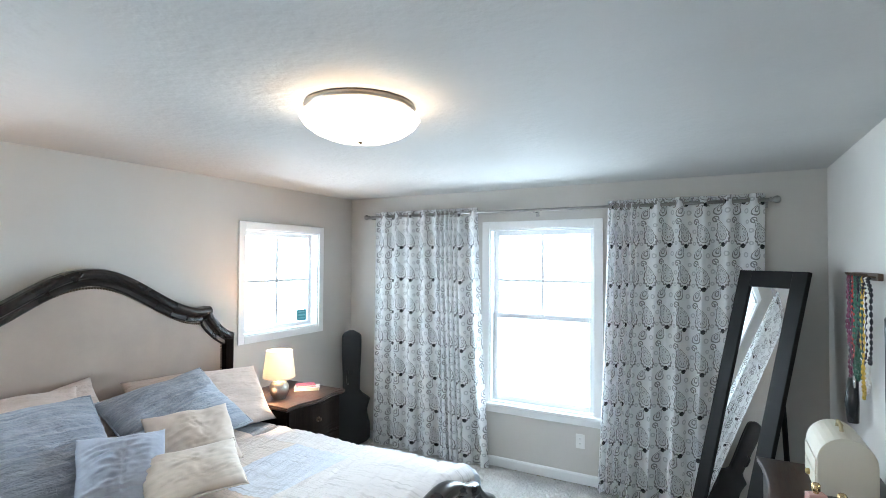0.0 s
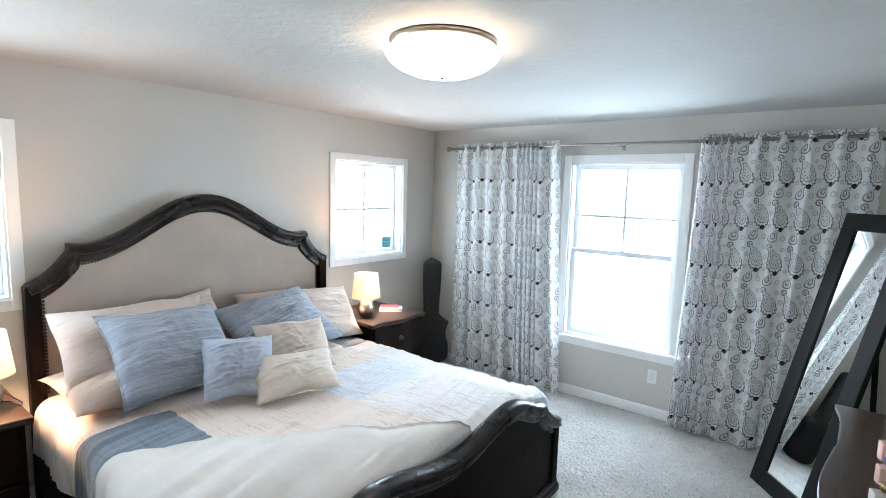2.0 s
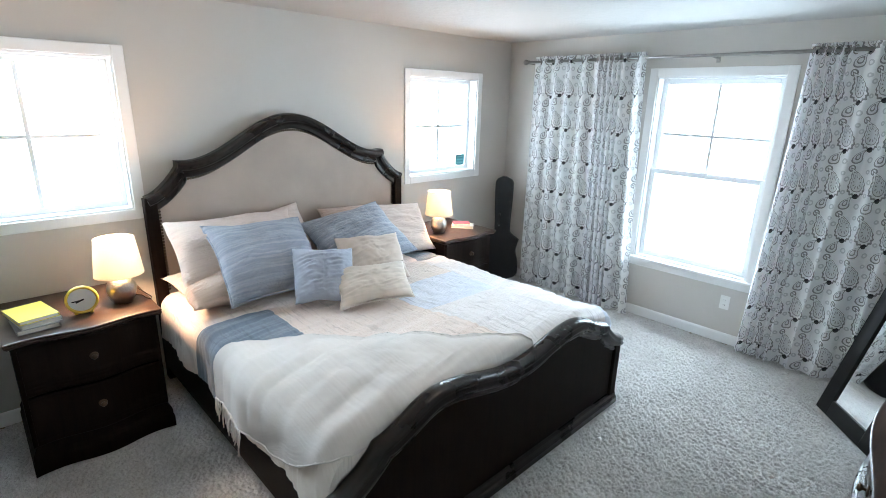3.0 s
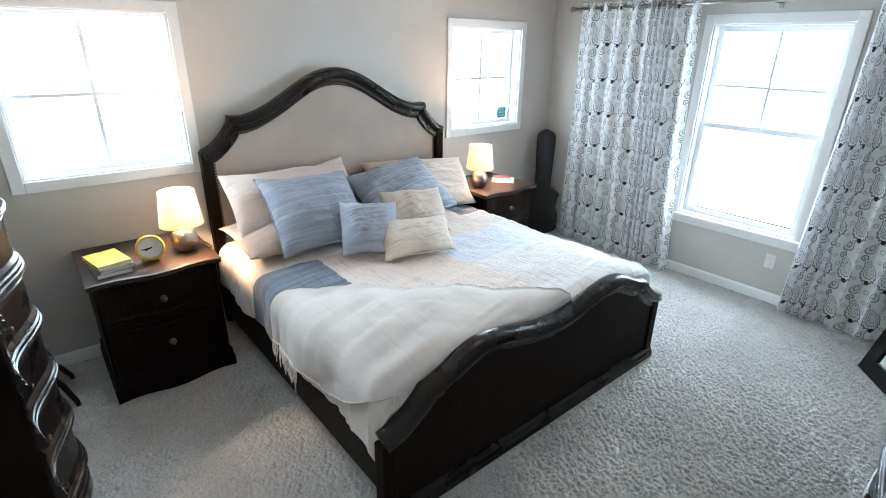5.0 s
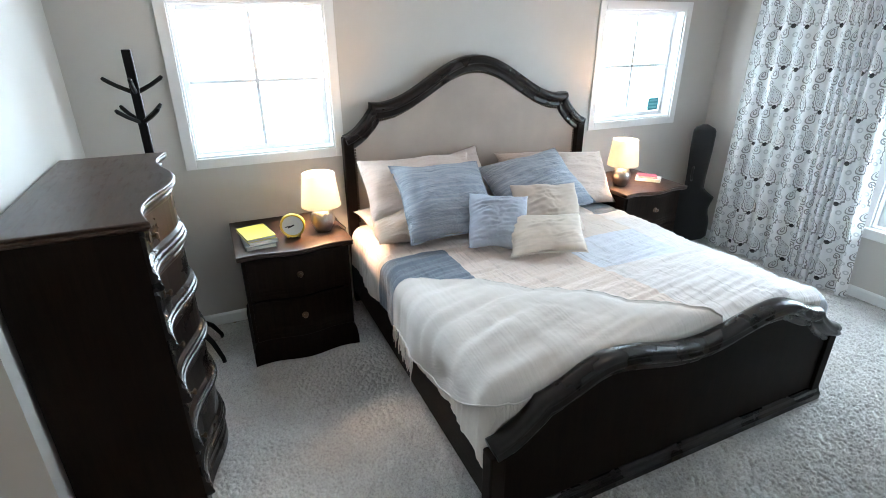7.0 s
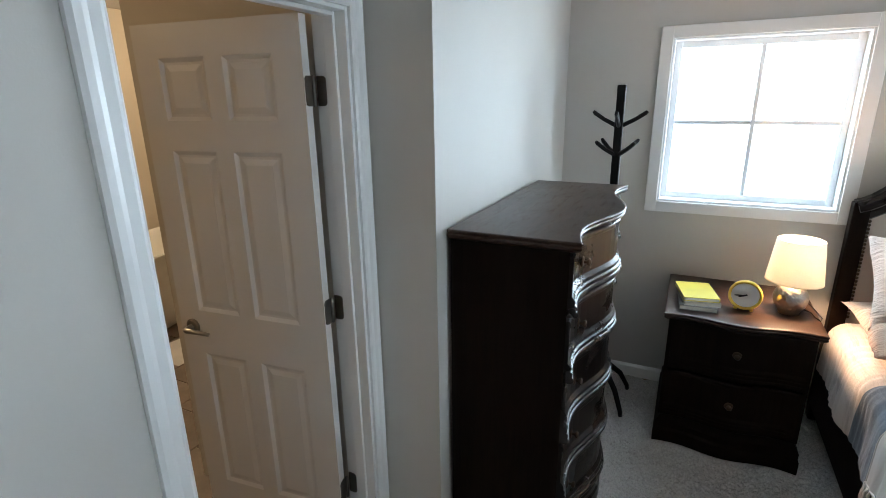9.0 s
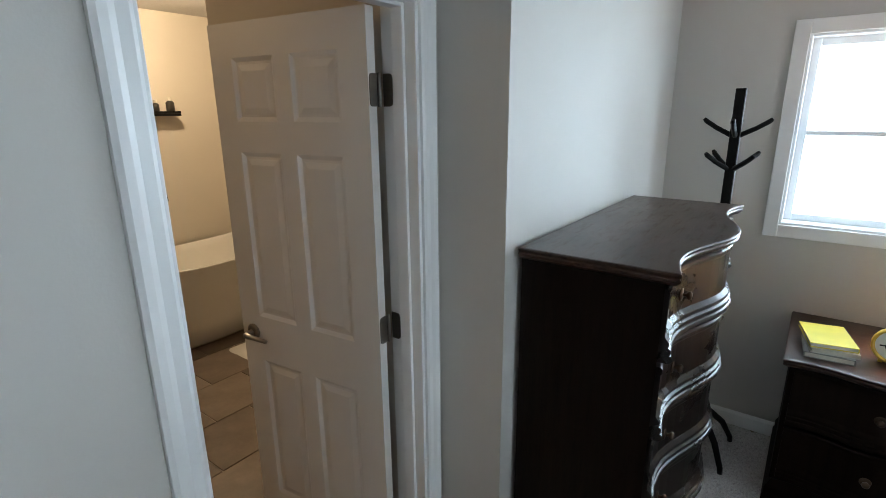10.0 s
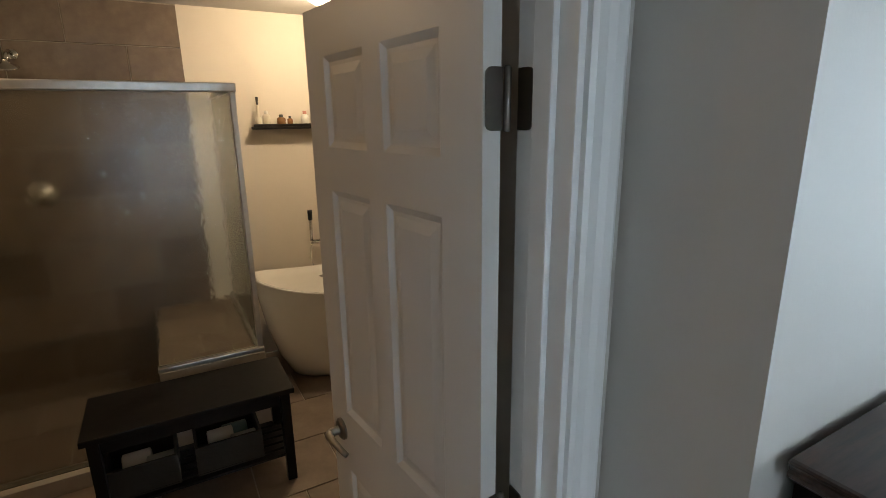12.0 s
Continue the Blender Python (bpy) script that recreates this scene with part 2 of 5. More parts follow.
def prism(outline, y0, y1, axes="xz", bevel=0.0):
    """Extrudes a 2D outline between y0 and y1 along the axis that axes leaves out."""
    bm = bmesh.new()
    third = ({0, 1, 2} - {"xyz".index(a) for a in axes}).pop()
    i, j = ("xyz".index(a) for a in axes)

    def v(p, d):
        c = [0, 0, 0]
        c[i], c[j], c[third] = p[0], p[1], d
        return bm.verts.new(c)

    a, b = [v(p, y0) for p in outline], [v(p, y1) for p in outline]
    n = len(outline)
    bm.faces.new(a)
    bm.faces.new(b[::-1])
    for k in range(n):
        bm.faces.new((a[k], b[k], b[(k + 1) % n], a[(k + 1) % n]))
    if bevel:
        bmesh.ops.recalc_face_normals(bm, faces=bm.faces)
        rim = [e for e in bm.edges if all(abs(w.co[third] - y0) < 1e-6 for w in e.verts) or all(abs(w.co[third] - y1) < 1e-6 for w in e.verts)]
        bmesh.ops.bevel(bm, geom=rim, offset=bevel, segments=2, affect="EDGES", profile=0.6)
    return bm


def wall(name, axis, face, back, lo, hi, top, openings, material, label):
    """An upright wall: axis is the way along it; openings are (from, to, bottom, top)."""
    bm = bmesh.new()

    def slab(a, b, z0, z1):
        if b - a < 1e-4 or z1 - z0 < 1e-4:
            return
        p, q = ((min(face, back), a), (max(face, back), b)) if axis == "y" else ((a, min(face, back)), (b, max(face, back)))
        box((*p, z0), (*q, z1), 0, bm)

    at = lo
    for a, b, z0, z1 in sorted(openings):
        slab(at, a, 0, top)
        slab(a, b, 0, z0)
        slab(a, b, z1, top)
        at = b
    slab(at, hi, 0, top)
    bmesh.ops.remove_doubles(bm, verts=bm.verts, dist=1e-4)
    return setting(name, bm, material, label, "wall")

# ---------- the shell of the rooms ----------
TOP = 2.44
RX = 4.02
CH_Y = -5.02
DW = -5.257
BD = -5.377
RT = 1.775
BY = -8.62
TOPB = 2.50
W1 = (-4.455, -3.58, 1.175, 2.065)
W2 = (-1.36, -0.50, 1.185, 2.060)
WM = (1.575, 2.495, 0.555, 2.090)
wall("wall_west", "y", 0.0, -0.14, CH_Y - 0.37, 0.14, TOP, [W1, W2], WALL, "greige painted wall with two small windows behind the bed")
wall("wall_north", "x", 0.0, 0.14, 0.0, RX, TOP, [WM], WALL, "greige painted wall with the curtained window")
wall("wall_east", "y", RX, RX + 0.13, BD, 0.14, TOP, [], WALL, "greige painted wall behind the dresser")
wall("wall_chest", "x", CH_Y, CH_Y - 0.10, 0.0, RT, TOP, [], WALL, "greige painted wall behind the tall chest")
wall("wall_return", "y", RT, RT - 0.113, BD, CH_Y - 0.10, TOP, [], WALL, "short greige wall return beside the bathroom door")
wall("wall_door", "x", DW, BD, RT, RX, TOP, [(1.864, 2.588, 0.0, 2.035)], WALL, "greige painted wall with the bathroom doorway")
setting("subfloor", box((-0.14, DW - 0.06, -0.10), (RX + 0.1, 0.14, -0.022)), paint("plywood_subfloor", (0.3, 0.24, 0.17), 0.8), "plain subfloor under the carpet", "floor")


def carpet():
    """The carpet's pile: a sheet of curled tufts, each a few millimetres high."""
    x0, x1, y0, y1, step = 0.0, RX, DW - 0.06, 0.0, 0.006
    nx, ny = int((x1 - x0) / step), int((y1 - y0) / step)
    verts = []
    for i in range(nx + 1):
        x = x0 + (x1 - x0) * i / nx
        for j in range(ny + 1):
            y = y0 + (y1 - y0) * j / ny
            w = noise.noise((x * 21, y * 21, 3.0)) * 0.55
            n = noise.noise((x * 62 + w * 3.2, y * 62 - w * 3.2, 0.5))
            verts.append((x, y, -0.002 - 0.017 * max(0.0, 1 - abs(n) * 3.0) + 0.004 * w))
    idx = np.arange((nx + 1) * (ny + 1)).reshape(nx + 1, ny + 1)
    faces = np.stack((idx[:-1, :-1], idx[1:, :-1], idx[1:, 1:], idx[:-1, 1:]), -1).reshape(-1, 4)
    me = bpy.data.meshes.new("floor_bedroom")
    me.from_pydata(verts, [], faces.tolist())
    me.polygons.foreach_set("use_smooth", [True] * len(me.polygons))
    me.materials.append(CARPET)
    tagged(new("floor_bedroom", me), "beige plush wall to wall carpet", "floor", kind="structure")


carpet()
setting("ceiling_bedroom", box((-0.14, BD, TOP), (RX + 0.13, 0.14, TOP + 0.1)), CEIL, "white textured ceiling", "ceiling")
# bathroom
wall("wall_bath_north", "x", BD - 0.002, BD + 0.05, 0.25, 1.715, TOPB, [], BATHW, "beige bathroom wall")
wall("wall_bath_south", "x", BY, BY - 0.12, 0.13, RX + 0.13, TOPB, [], BATHW, "warm beige bathroom wall behind the tub")
wall("wall_bath_west", "y", 0.25, 0.13, BY, BD, TOPB, [], BATHW, "beige bathroom wall beside the tub")
wall("wall_bath_east", "y", RX, RX + 0.13, BY, BD, TOPB, [], BATHW, "beige bathroom wall at the end of the shower")
wall("wall_bath_closet", "y", 1.850, 1.72, -6.30, BD, TOPB, [], BATHW, "beige bathroom partition behind the open door")
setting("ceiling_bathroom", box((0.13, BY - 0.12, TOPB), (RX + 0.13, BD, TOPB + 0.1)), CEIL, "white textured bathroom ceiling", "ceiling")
GROUND = paint("lawn_outside", (0.10, 0.13, 0.06), 0.9, 0.5, 3)
gb = bmesh.new()
box((-2500, -2500, -0.6), (2500, 2500, -0.4), 0, gb)
setting("ground", gb, GROUND, "grass outside the windows", "ground")


def baseboard(a, b, out):
    (x0, y0), (x1, y1) = a, b
    d = Vector((x1 - x0, y1 - y0, 0))
    o = Vector((*out, 0))
    prof = [(0, 0), (0.014, 0), (0.014, 0.068), (0.010, 0.078), (0.005, 0.084), (0, 0.084)]
    bm = sweep([(x0, y0, 0), (x1, y1, 0)], prof, lambda i: (o, Vector((0, 0, 1))))
    setting("baseboard", bm, TRIM, "white painted baseboard along the wall", "baseboard")


baseboard((0, -0.0), (0, CH_Y), (1, 0))
baseboard((0.014, 0), (RX, 0), (0, -1))
baseboard((RX, -0.014), (RX, DW), (-1, 0))
baseboard((0.014, CH_Y), (RT, CH_Y), (0, 1))
baseboard((RT, CH_Y), (RT, DW + 0.014), (1, 0))
baseboard((2.656, DW), (RX - 0.014, DW), (0, 1))


def window(name, axis, o, label, casing=0.062, sill=False, muntin=(0.5, 0.5), flip=1):
    """A white double-hung window in a wall whose room face is at 0; o is the opening."""
    a0, a1, z0, z1 = o
    win = tagged(thing(name, label, "window"), kind="structure")

    def put(a, b, d0, d1, za, zb, bevel=0.004):
        # a..b along the wall, d0..d1 into the room (negative: outwards)
        if axis == "y":
            return box((d0, a, za), (d1, b, zb), bevel)
        return box((a, -d1, za), (b, -d0, zb), bevel)

    c = casing
    part("casing", put(a0 - c, a0, 0.0, 0.016, z0 - c, z1 + c), TRIM, win)
    part("casing", put(a1, a1 + c, 0.0, 0.016, z0 - c, z1 + c), TRIM, win)
    part("casing", put(a0, a1, 0.0, 0.016, z1, z1 + c), TRIM, win)
    if sill:
        part("window_sill", put(a0 - c - 0.03, a1 + c + 0.03, -0.08, 0.045, z0 - 0.028, z0, 0.006), TRIM, win)
        part("apron", put(a0 - c, a1 + c, 0.0, 0.014, z0 - 0.085, z0 - 0.028), TRIM, win)
    else:
        part("casing", put(a0, a1, 0.0, 0.016, z0 - c, z0), TRIM, win)
    # jamb liners
    part("jamb", put(a0, a0 + 0.012, -0.14, 0.0, z0, z1, 0.002), VINYL, win)
    part("jamb", put(a1 - 0.012, a1, -0.14, 0.0, z0, z1, 0.002), VINYL, win)
    part("jamb", put(a0 + 0.012, a1 - 0.012, -0.14, 0.0, z1 - 0.012, z1, 0.002), VINYL, win)
    part("jamb", put(a0 + 0.012, a1 - 0.012, -0.14, -0.0, z0, z0 + 0.012, 0.002), VINYL, win)
    mid = (z0 + z1) / 2
    halves = ((mid - 0.02, z1 - 0.012, -0.115), (z0 + 0.012, mid + 0.02, -0.085)) if sill else ((z0 + 0.012, z1 - 0.012, -0.115),)
    for lo, hi, depth in halves:
        f0, f1, w = depth, depth + 0.028, 0.042 if sill else 0.034
        fr = bmesh.new()
        b0, b1 = a0 + 0.012, a1 - 0.012
        for q in ((b0, b0 + w, lo, hi), (b1 - w, b1, lo, hi), (b0 + w, b1 - w, hi - w, hi), (b0 + w, b1 - w, lo, lo + w)):
            add(fr, put(q[0], q[1], f0, f1, q[2], q[3], 0.004))
        sash = part("sash", fr, VINYL, win, "white vinyl window sash")
        pane = part("pane", put(b0 + w, b1 - w, depth + 0.012, depth + 0.016, lo + w, hi - w, 0), GLASS, sash, "clear glass pane")
        pane.visible_shadow = False
        if depth < -0.1:
            mw = 0.011
            u = b0 + w + muntin[0] * (b1 - b0 - 2 * w)
            v = lo + w + muntin[1] * (hi - lo - 2 * w)
            part("muntin", put(u - mw, u + mw, depth + 0.017, depth + 0.026, lo + w, hi - w, 0.002), VINYL, sash)
            part("muntin", put(b0 + w, u - mw, depth + 0.017, depth + 0.025, v - mw, v + mw, 0.002), VINYL, sash)
            part("muntin", put(u + mw, b1 - w, depth + 0.017, depth + 0.025, v - mw, v + mw, 0.002), VINYL, sash)
        else:
            u = (a0 + a1) / 2
            part("sash_lock", put(u - 0.03, u + 0.03, f1, f1 + 0.02, hi - 0.012, hi + 0.012, 0.005), VINYL, sash)
    return win


window("window_1", "y", W1, "small white window with a four-pane grille beside the headboard")
window("window_2", "y", W2, "small white window with thin grille above the nightstand")
window("window_3", "x", WM, "tall white double-hung window between the curtains", 0.068, True, (0.5, 0.42))

# bathroom doorway: jambs, stops and casings
dtrim = tagged(thing("door_frame", "white painted door frame of the bathroom doorway", "door frame"), kind="structure")
CAS = [(0, 0), (0.012, 0), (0.016, 0.008), (0.013, 0.028), (0.017, 0.040), (0.018, 0.056), (0.012, 0.066), (0, 0.066)]
for x, s in ((1.862, -1), (2.590, 1)):
    part("casing", sweep([(x, DW, 0), (x, DW, 2.10)], CAS, lambda i, s=s: (Vector((0, 1, 0)), Vector((s, 0, 0)))), TRIM, dtrim)
    part("jamb", box((x - 0.012, BD - 0.004, 0), (x + 0.012, DW + 0.002, 2.035), 0.002), TRIM, dtrim)
    part("stop", box((min(x - s * 0.012, x - s * 0.024), DW - 0.075, 0), (max(x - s * 0.012, x - s * 0.024), DW - 0.035, 2.023), 0.003), TRIM, dtrim)
part("casing", sweep([(1.864, DW, 2.034), (2.588, DW, 2.034)], CAS, lambda i: (Vector((0, 1, 0)), Vector((0, 0, 1)))), TRIM, dtrim)
part("jamb", box((1.874, BD - 0.004, 2.023), (2.578, DW + 0.002, 2.036), 0.002), TRIM, dtrim)
part("stop", box((1.886, DW - 0.075, 2.011), (2.566, DW - 0.035, 2.023), 0.003), TRIM, dtrim)
HINGE = metal("aged_nickel", (0.20, 0.18, 0.16), 0.42)


def rounded(a0, a1, z0, z1, free, r=0.012):
    """A plate's outline with its two free corners rounded; free names the side that they lie on."""
    s, edge, pin = (1, a1, a0) if free == a1 else (-1, a0, a1)
    pts = [(pin, z0)]
    for cz, q0 in ((z0 + r, -90), (z1 - r, 0)):
        pts += [(edge - s * r + s * r * math.cos(radians(q0 + 15 * k)), cz + r * math.sin(radians(q0 + 15 * k))) for k in range(7)]
    return pts + [(pin, z1)]


for z in (0.32, 1.07, 1.80):
    part("hinge_leaf", prism(rounded(-5.376, -5.342, z - 0.045, z + 0.045, -5.342), 1.8743, 1.8772, "yz"), HINGE, dtrim, "dark nickel hinge leaf")


def six_panel_door():
    """A six-panel door, its hinge edge at the origin, running along x; the seen face at y = 0, body towards -y."""
    wide, high, thick = 0.655, 2.005, 0.035
    cols = ((0.105, 0.295), (0.365, 0.555))
    rows = ((0.22, 0.82), (1.00, 1.60), (1.70, 1.90))
    bm = bmesh.new()
    xs = sorted({0, wide, *[v for c in cols for v in c]})
    zs = sorted({0, high, *[v for r in rows for v in r]})
    for face in (0.0, -thick):
        s = -1 if face == 0 else 1
        for xa, xb in zip(xs, xs[1:]):
            for za, zb in zip(zs, zs[1:]):
                hole = (xa, xb) in cols and (za, zb) in rows
                ring = [(xa, za), (xb, za), (xb, zb), (xa, zb)]
                if not hole:
                    bm.faces.new([bm.verts.new((x, face, z)) for x, z in ring])
                    continue
                last = [bm.verts.new((x, face, z)) for x, z in ring]
                for inset, depth in ((0.014, 0.008), (0.022, 0.008), (0.042, 0.003)):
                    nxt = [bm.verts.new((x + (inset if x == xa else -inset), face + s * depth, z + (inset if z == za else -inset))) for x, z in ring]
                    for k in range(4):
                        bm.faces.new((last[k], last[(k + 1) % 4], nxt[(k + 1) % 4], nxt[k]))
                    last = nxt
                bm.faces.new(last)
    for a, b in (((0, 0), (0, high)), ((wide, 0), (wide, high)), ((0, 0), (wide, 0)), ((0, high), (wide, high))):
        bm.faces.new([bm.verts.new((a[0], 0, a[1])), bm.verts.new((b[0], 0, b[1])), bm.verts.new((b[0], -thick, b[1])), bm.verts.new((a[0], -thick, a[1]))])
    bmesh.ops.remove_doubles(bm, verts=bm.verts, dist=1e-5)
    return bm


door = tagged(thing("door_1", "white six-panel bathroom door standing open", "door", at=(1.946, -5.368, 0.012), turn=-83.5), kind="structure")
part("door_leaf", six_panel_door(), DOORP, door, "white moulded six-panel door leaf")
for z in (0.308, 1.058, 1.788):
    leaf = part("hinge_leaf", prism(rounded(-0.035, -0.003, z - 0.045, z + 0.045, -0.003), -0.004, -0.001, "yz"), HINGE, door, "dark nickel hinge leaf")
    kn = moved(lathe([(0, -0.047), (0.004, -0.047), (0.006, -0.044), (0.006, 0.044), (0.004, 0.047), (0, 0.047)], 12), pose(-0.006, -0.042, z))
    part("hinge_pin", kn, HINGE, leaf, smooth=True)
knob = part("lever_rosette", moved(lathe([(0, 0), (0.031, 0), (0.031, 0.005), (0.024, 0.010), (0.012, 0.012), (0.011, 0.040), (0, 0.040)], 24), pose(0.595, 0, 0.93, -90, 0, 0)), NICKEL, door, "dark nickel lever handle")
part("lever", tube([(0.595, 0.040, 0.93), (0.58, 0.046, 0.931), (0.54, 0.047, 0.932), (0.50, 0.043, 0.929), (0.485, 0.040, 0.926)], [0.011, 0.011, 0.009, 0.008, 0.007]), NICKEL, knob, smooth=True)

# ---------- the bed ----------
YC = -2.53
FABRIC = cloth("oatmeal_upholstery", (0.45, 0.37, 0.315), 700, 0.12)


def head_z(s):
    if s <= 0.80:
        return 1.452 + 0.293 * 0.5 * (1 + math.cos(math.pi * min(1, s / 0.755))) + (0.006 * max(0, (s - 0.74) / 0.06))
    k = (s - 0.80) / 0.215
    return 1.245 + 0.175 * (1 - k) ** 1.7


def foot_z(s):
    if s < 0.50:
        return 0.652 + 0.076 * 0.5 * (1 - math.cos(math.pi * s / 0.50))
    if s < 0.86:
        return 0.728 - 0.112 * 0.5 * (1 - math.cos(math.pi * (s - 0.50) / 0.36))
    return 0.470 + 0.115 * max(0, 1 - (s - 0.86) / 0.20) ** 1.6


bed = thing("bed", "king bed with dark carved frame, upholstered headboard and made-up bedding", "bed")
SS = [i / 60 * 2 - 1 for i in range(61)]


def curve_path(x, half, fz, step):
    """The top line of a board, with its shoulder steps."""
    ys = sorted([s * half for s in SS] + [-step - 0.001, step + 0.001, -step, step])
    return [(x, YC + y, fz(abs(y))) for y in ys]


def along(path):
    def side(i):
        a, b = Vector(path[max(0, i - 1)]), Vector(path[min(len(path) - 1, i + 1)])
        d = (b - a).normalized()
        n = Vector((0, -d.z, d.y))
        if n.z < 0.55:
            n = Vector((0, 0.55 * (1 if n.y > 0 else -1), 0.83))
        return Vector((1, 0, 0)), n
    return side


hp = curve_path(0.02, 1.0, head_z, 0.80)
HEADPROF = [(0, -0.10), (0.045, -0.10), (0.055, -0.092), (0.055, -0.070), (0.066, -0.055), (0.082, -0.046), (0.090, -0.030), (0.090, -0.014), (0.080, 0.0), (0.060, 0.006), (0.0, 0.006)]
part("headboard_frame", sweep(hp, HEADPROF, along(hp)), CAPW, bed, "carved dark espresso headboard frame", smooth=False)
inner = [(y, head_z(abs(y - YC)) - 0.085) for _, y, _ in hp if abs(y - YC) < 0.955]
panel = [(inner[0][0], 0.35)] + inner + [(inner[-1][0], 0.35)]
part("headboard_panel", prism([(p[0], p[1]) for p in panel], 0.022, 0.050, "yz"), FABRIC, bed, "padded oatmeal linen headboard panel")
for s in (-1, 1):
    y = YC + s * 0.975
    part("headboard_post", box((0.02, y - 0.036, 0.0), (0.088, y + 0.036, 1.245), 0.008), DARK, bed, "dark wooden post")
nail = moved(lathe([(0, 0.005), (0.006, 0.0050), (0.0092, 0.0), (0, 0)], 8), pose(0, 0, 0, 0, 90, 0))
nail_ob = None
run, last = 0.0, None
for (y0, z0), (y1, z1) in zip(inner, inner[1:]):
    d = math.hypot(y1 - y0, z1 - z0)
    n = max(1, round(d / 0.021))
    for k in range(n):
        y, z = y0 + (y1 - y0) * k / n, z0 + (z1 - z0) * k / n - 0.026
        if abs(y - YC) > 0.925:
            continue
        if nail_ob is None:
            nail_ob = part("nail_head", nail, BRONZE, bed, "bronze nail head", smooth=True)
            nail_ob.location = (0.050, y, z)
        else:
            o = nail_ob.copy()
            scene.collection.objects.link(o)
            o.location = (0.050, y, z)
for k in range(28):
    for s in (-1, 1):
        o = nail_ob.copy()
        scene.collection.objects.link(o)
        o.location = (0.050, YC + s * 0.926, 1.17 - 0.02 * k)

FX = 2.185
fp = curve_path(FX, 1.045, foot_z, 0.86)
FOOTPROF = [(0, -0.105), (0.030, -0.105), (0.046, -0.098), (0.052, -0.086), (0.047, -0.075), (0.052, -0.066), (0.068, -0.060), (0.079, -0.048), (0.080, -0.036), (0.071, -0.028), (0.075, -0.018), (0.071, -0.006), (0.056, 0.003), (0.032, 0.007), (0.008, 0.005), (-0.012, -0.005), (-0.018, -0.022), (-0.012, -0.040), (0, -0.050)]
part("footboard_cap", sweep(fp, FOOTPROF, along(fp)), CAPW, bed, "polished dark moulding along the footboard", smooth=True)
outline = [(fp[0][1] + 0.03, 0.06)] + [(y, z - 0.04) for _, y, z in fp if abs(y - YC) < 1.02] + [(fp[-1][1] - 0.03, 0.06)]
part("footboard_panel", prism(outline, FX + 0.004, FX + 0.040, "yz"), DARK, bed, "dark wooden footboard panel")
for s in (-1, 1):
    y = YC + s * 1.018
    part("footboard_post", box((FX - 0.012, y - 0.034, 0.0), (FX + 0.058, y + 0.034, 0.425), 0.008), DARK, bed, "dark wooden post")
    part("side_rail", box((0.09, YC + s * 1.0 - 0.016, 0.10), (FX - 0.01, YC + s * 1.0 + 0.016, 0.36), 0.006), DARKX, bed, "dark wooden bed rail")
BASEPROF = [(0, 0), (0.085, 0), (0.085, 0.035), (0.075, 0.048), (0.070, 0.065), (0.060, 0.075), (0, 0.075)]
part("footboard_plinth", sweep([(FX - 0.012, YC - 1.055, 0.0), (FX - 0.012, YC + 1.055, 0.0)], BASEPROF, lambda i: (Vector((1, 0, 0)), Vector((0, 0, 1)))), CAPW, bed, "stepped dark plinth moulding")

# mattress and bedding
BT = 0.635
part("mattress", box((0.10, YC - 0.965, 0.16), (FX - 0.02, YC + 0.965, BT - 0.06), 0.05, seg=4), plain("fitted_sheet", (0.70, 0.61, 0.53), 0.9), bed)


def fold(p, scale, amount):
    return amount * noise.noise(Vector(p) * scale)


def drape(u, v, lift=0.0):
    """A place on the bed's cover: u is x along the bed, v the distance across from its middle."""
    half, r = 0.935, 0.085
    s, a = (1 if v >= 0 else -1), abs(v)
    arc = r * math.pi / 2
    if a <= half:
        y, z, n = a, BT, Vector((0, 0, 1))
    elif a <= half + arc:
        q = (a - half) / r
        y, z, n = half + r * math.sin(q), BT - r + r * math.cos(q), Vector((0, math.sin(q), math.cos(q)))
    else:
        y, z, n = half + r + 0.10 * (a - half - arc), BT - r - (a - half - arc), Vector((0, 1, 0))
    x = u
    k = max(0, min(1, (u - 1.2) / 0.75))
    z += 0.080 * k * k * (3 - 2 * k) * max(0.0, min(1.0, (1.02 - a) / 0.35))
    if u > 2.09:
        q = min(math.pi / 2, (u - 2.09) / 0.08)
        x, z = 2.09 + 0.086 * math.sin(q), z - 0.06 * (1 - math.cos(q)) - max(0.0, u - 2.216)
    p = Vector((x, YC + s * y, z))
    n = Vector((0, s * n.y, n.z))
    w = 0.012 * noise.noise(Vector((u * 13.0 + v * 2, v * 1.3, 1.3))) + 0.009 * noise.noise(Vector((u * 34.0 + v * 5, v * 1.7, 4.0))) + 0.014 * noise.noise(Vector((u * 2.5, v * 2.5, 7.7)))
    cross, run = 0.81 * v - 0.58 * u, 0.81 * u + 0.58 * v
    n1 = noise.noise(Vector((cross * 12.0 + 0.8 * noise.noise(Vector((u * 2, v * 2, 8))), run * 0.9, 2.2)))
    n2 = noise.noise(Vector((cross * 30.0 + 1.0 * noise.noise(Vector((u * 3, v * 3, 5))), run * 1.3, 6.1)))
    calm = (1.0 if lift == 0.0 else 0.35) * max(0.0, min(1.0, (0.98 - a) / 0.2))
    w += calm * (0.0050 * n1 + 0.0048 * n2 * max(0.0, 0.5 + 1.2 * noise.noise(Vector((u * 2, v * 2, 3.3)))))
    if a > half:
        w += 0.010 * math.sin(u * 13 + 2 * noise.noise(Vector((u * 3, 0, 2)))) * min(1, (a - half) / 0.2)
    return p + n * (lift + w)


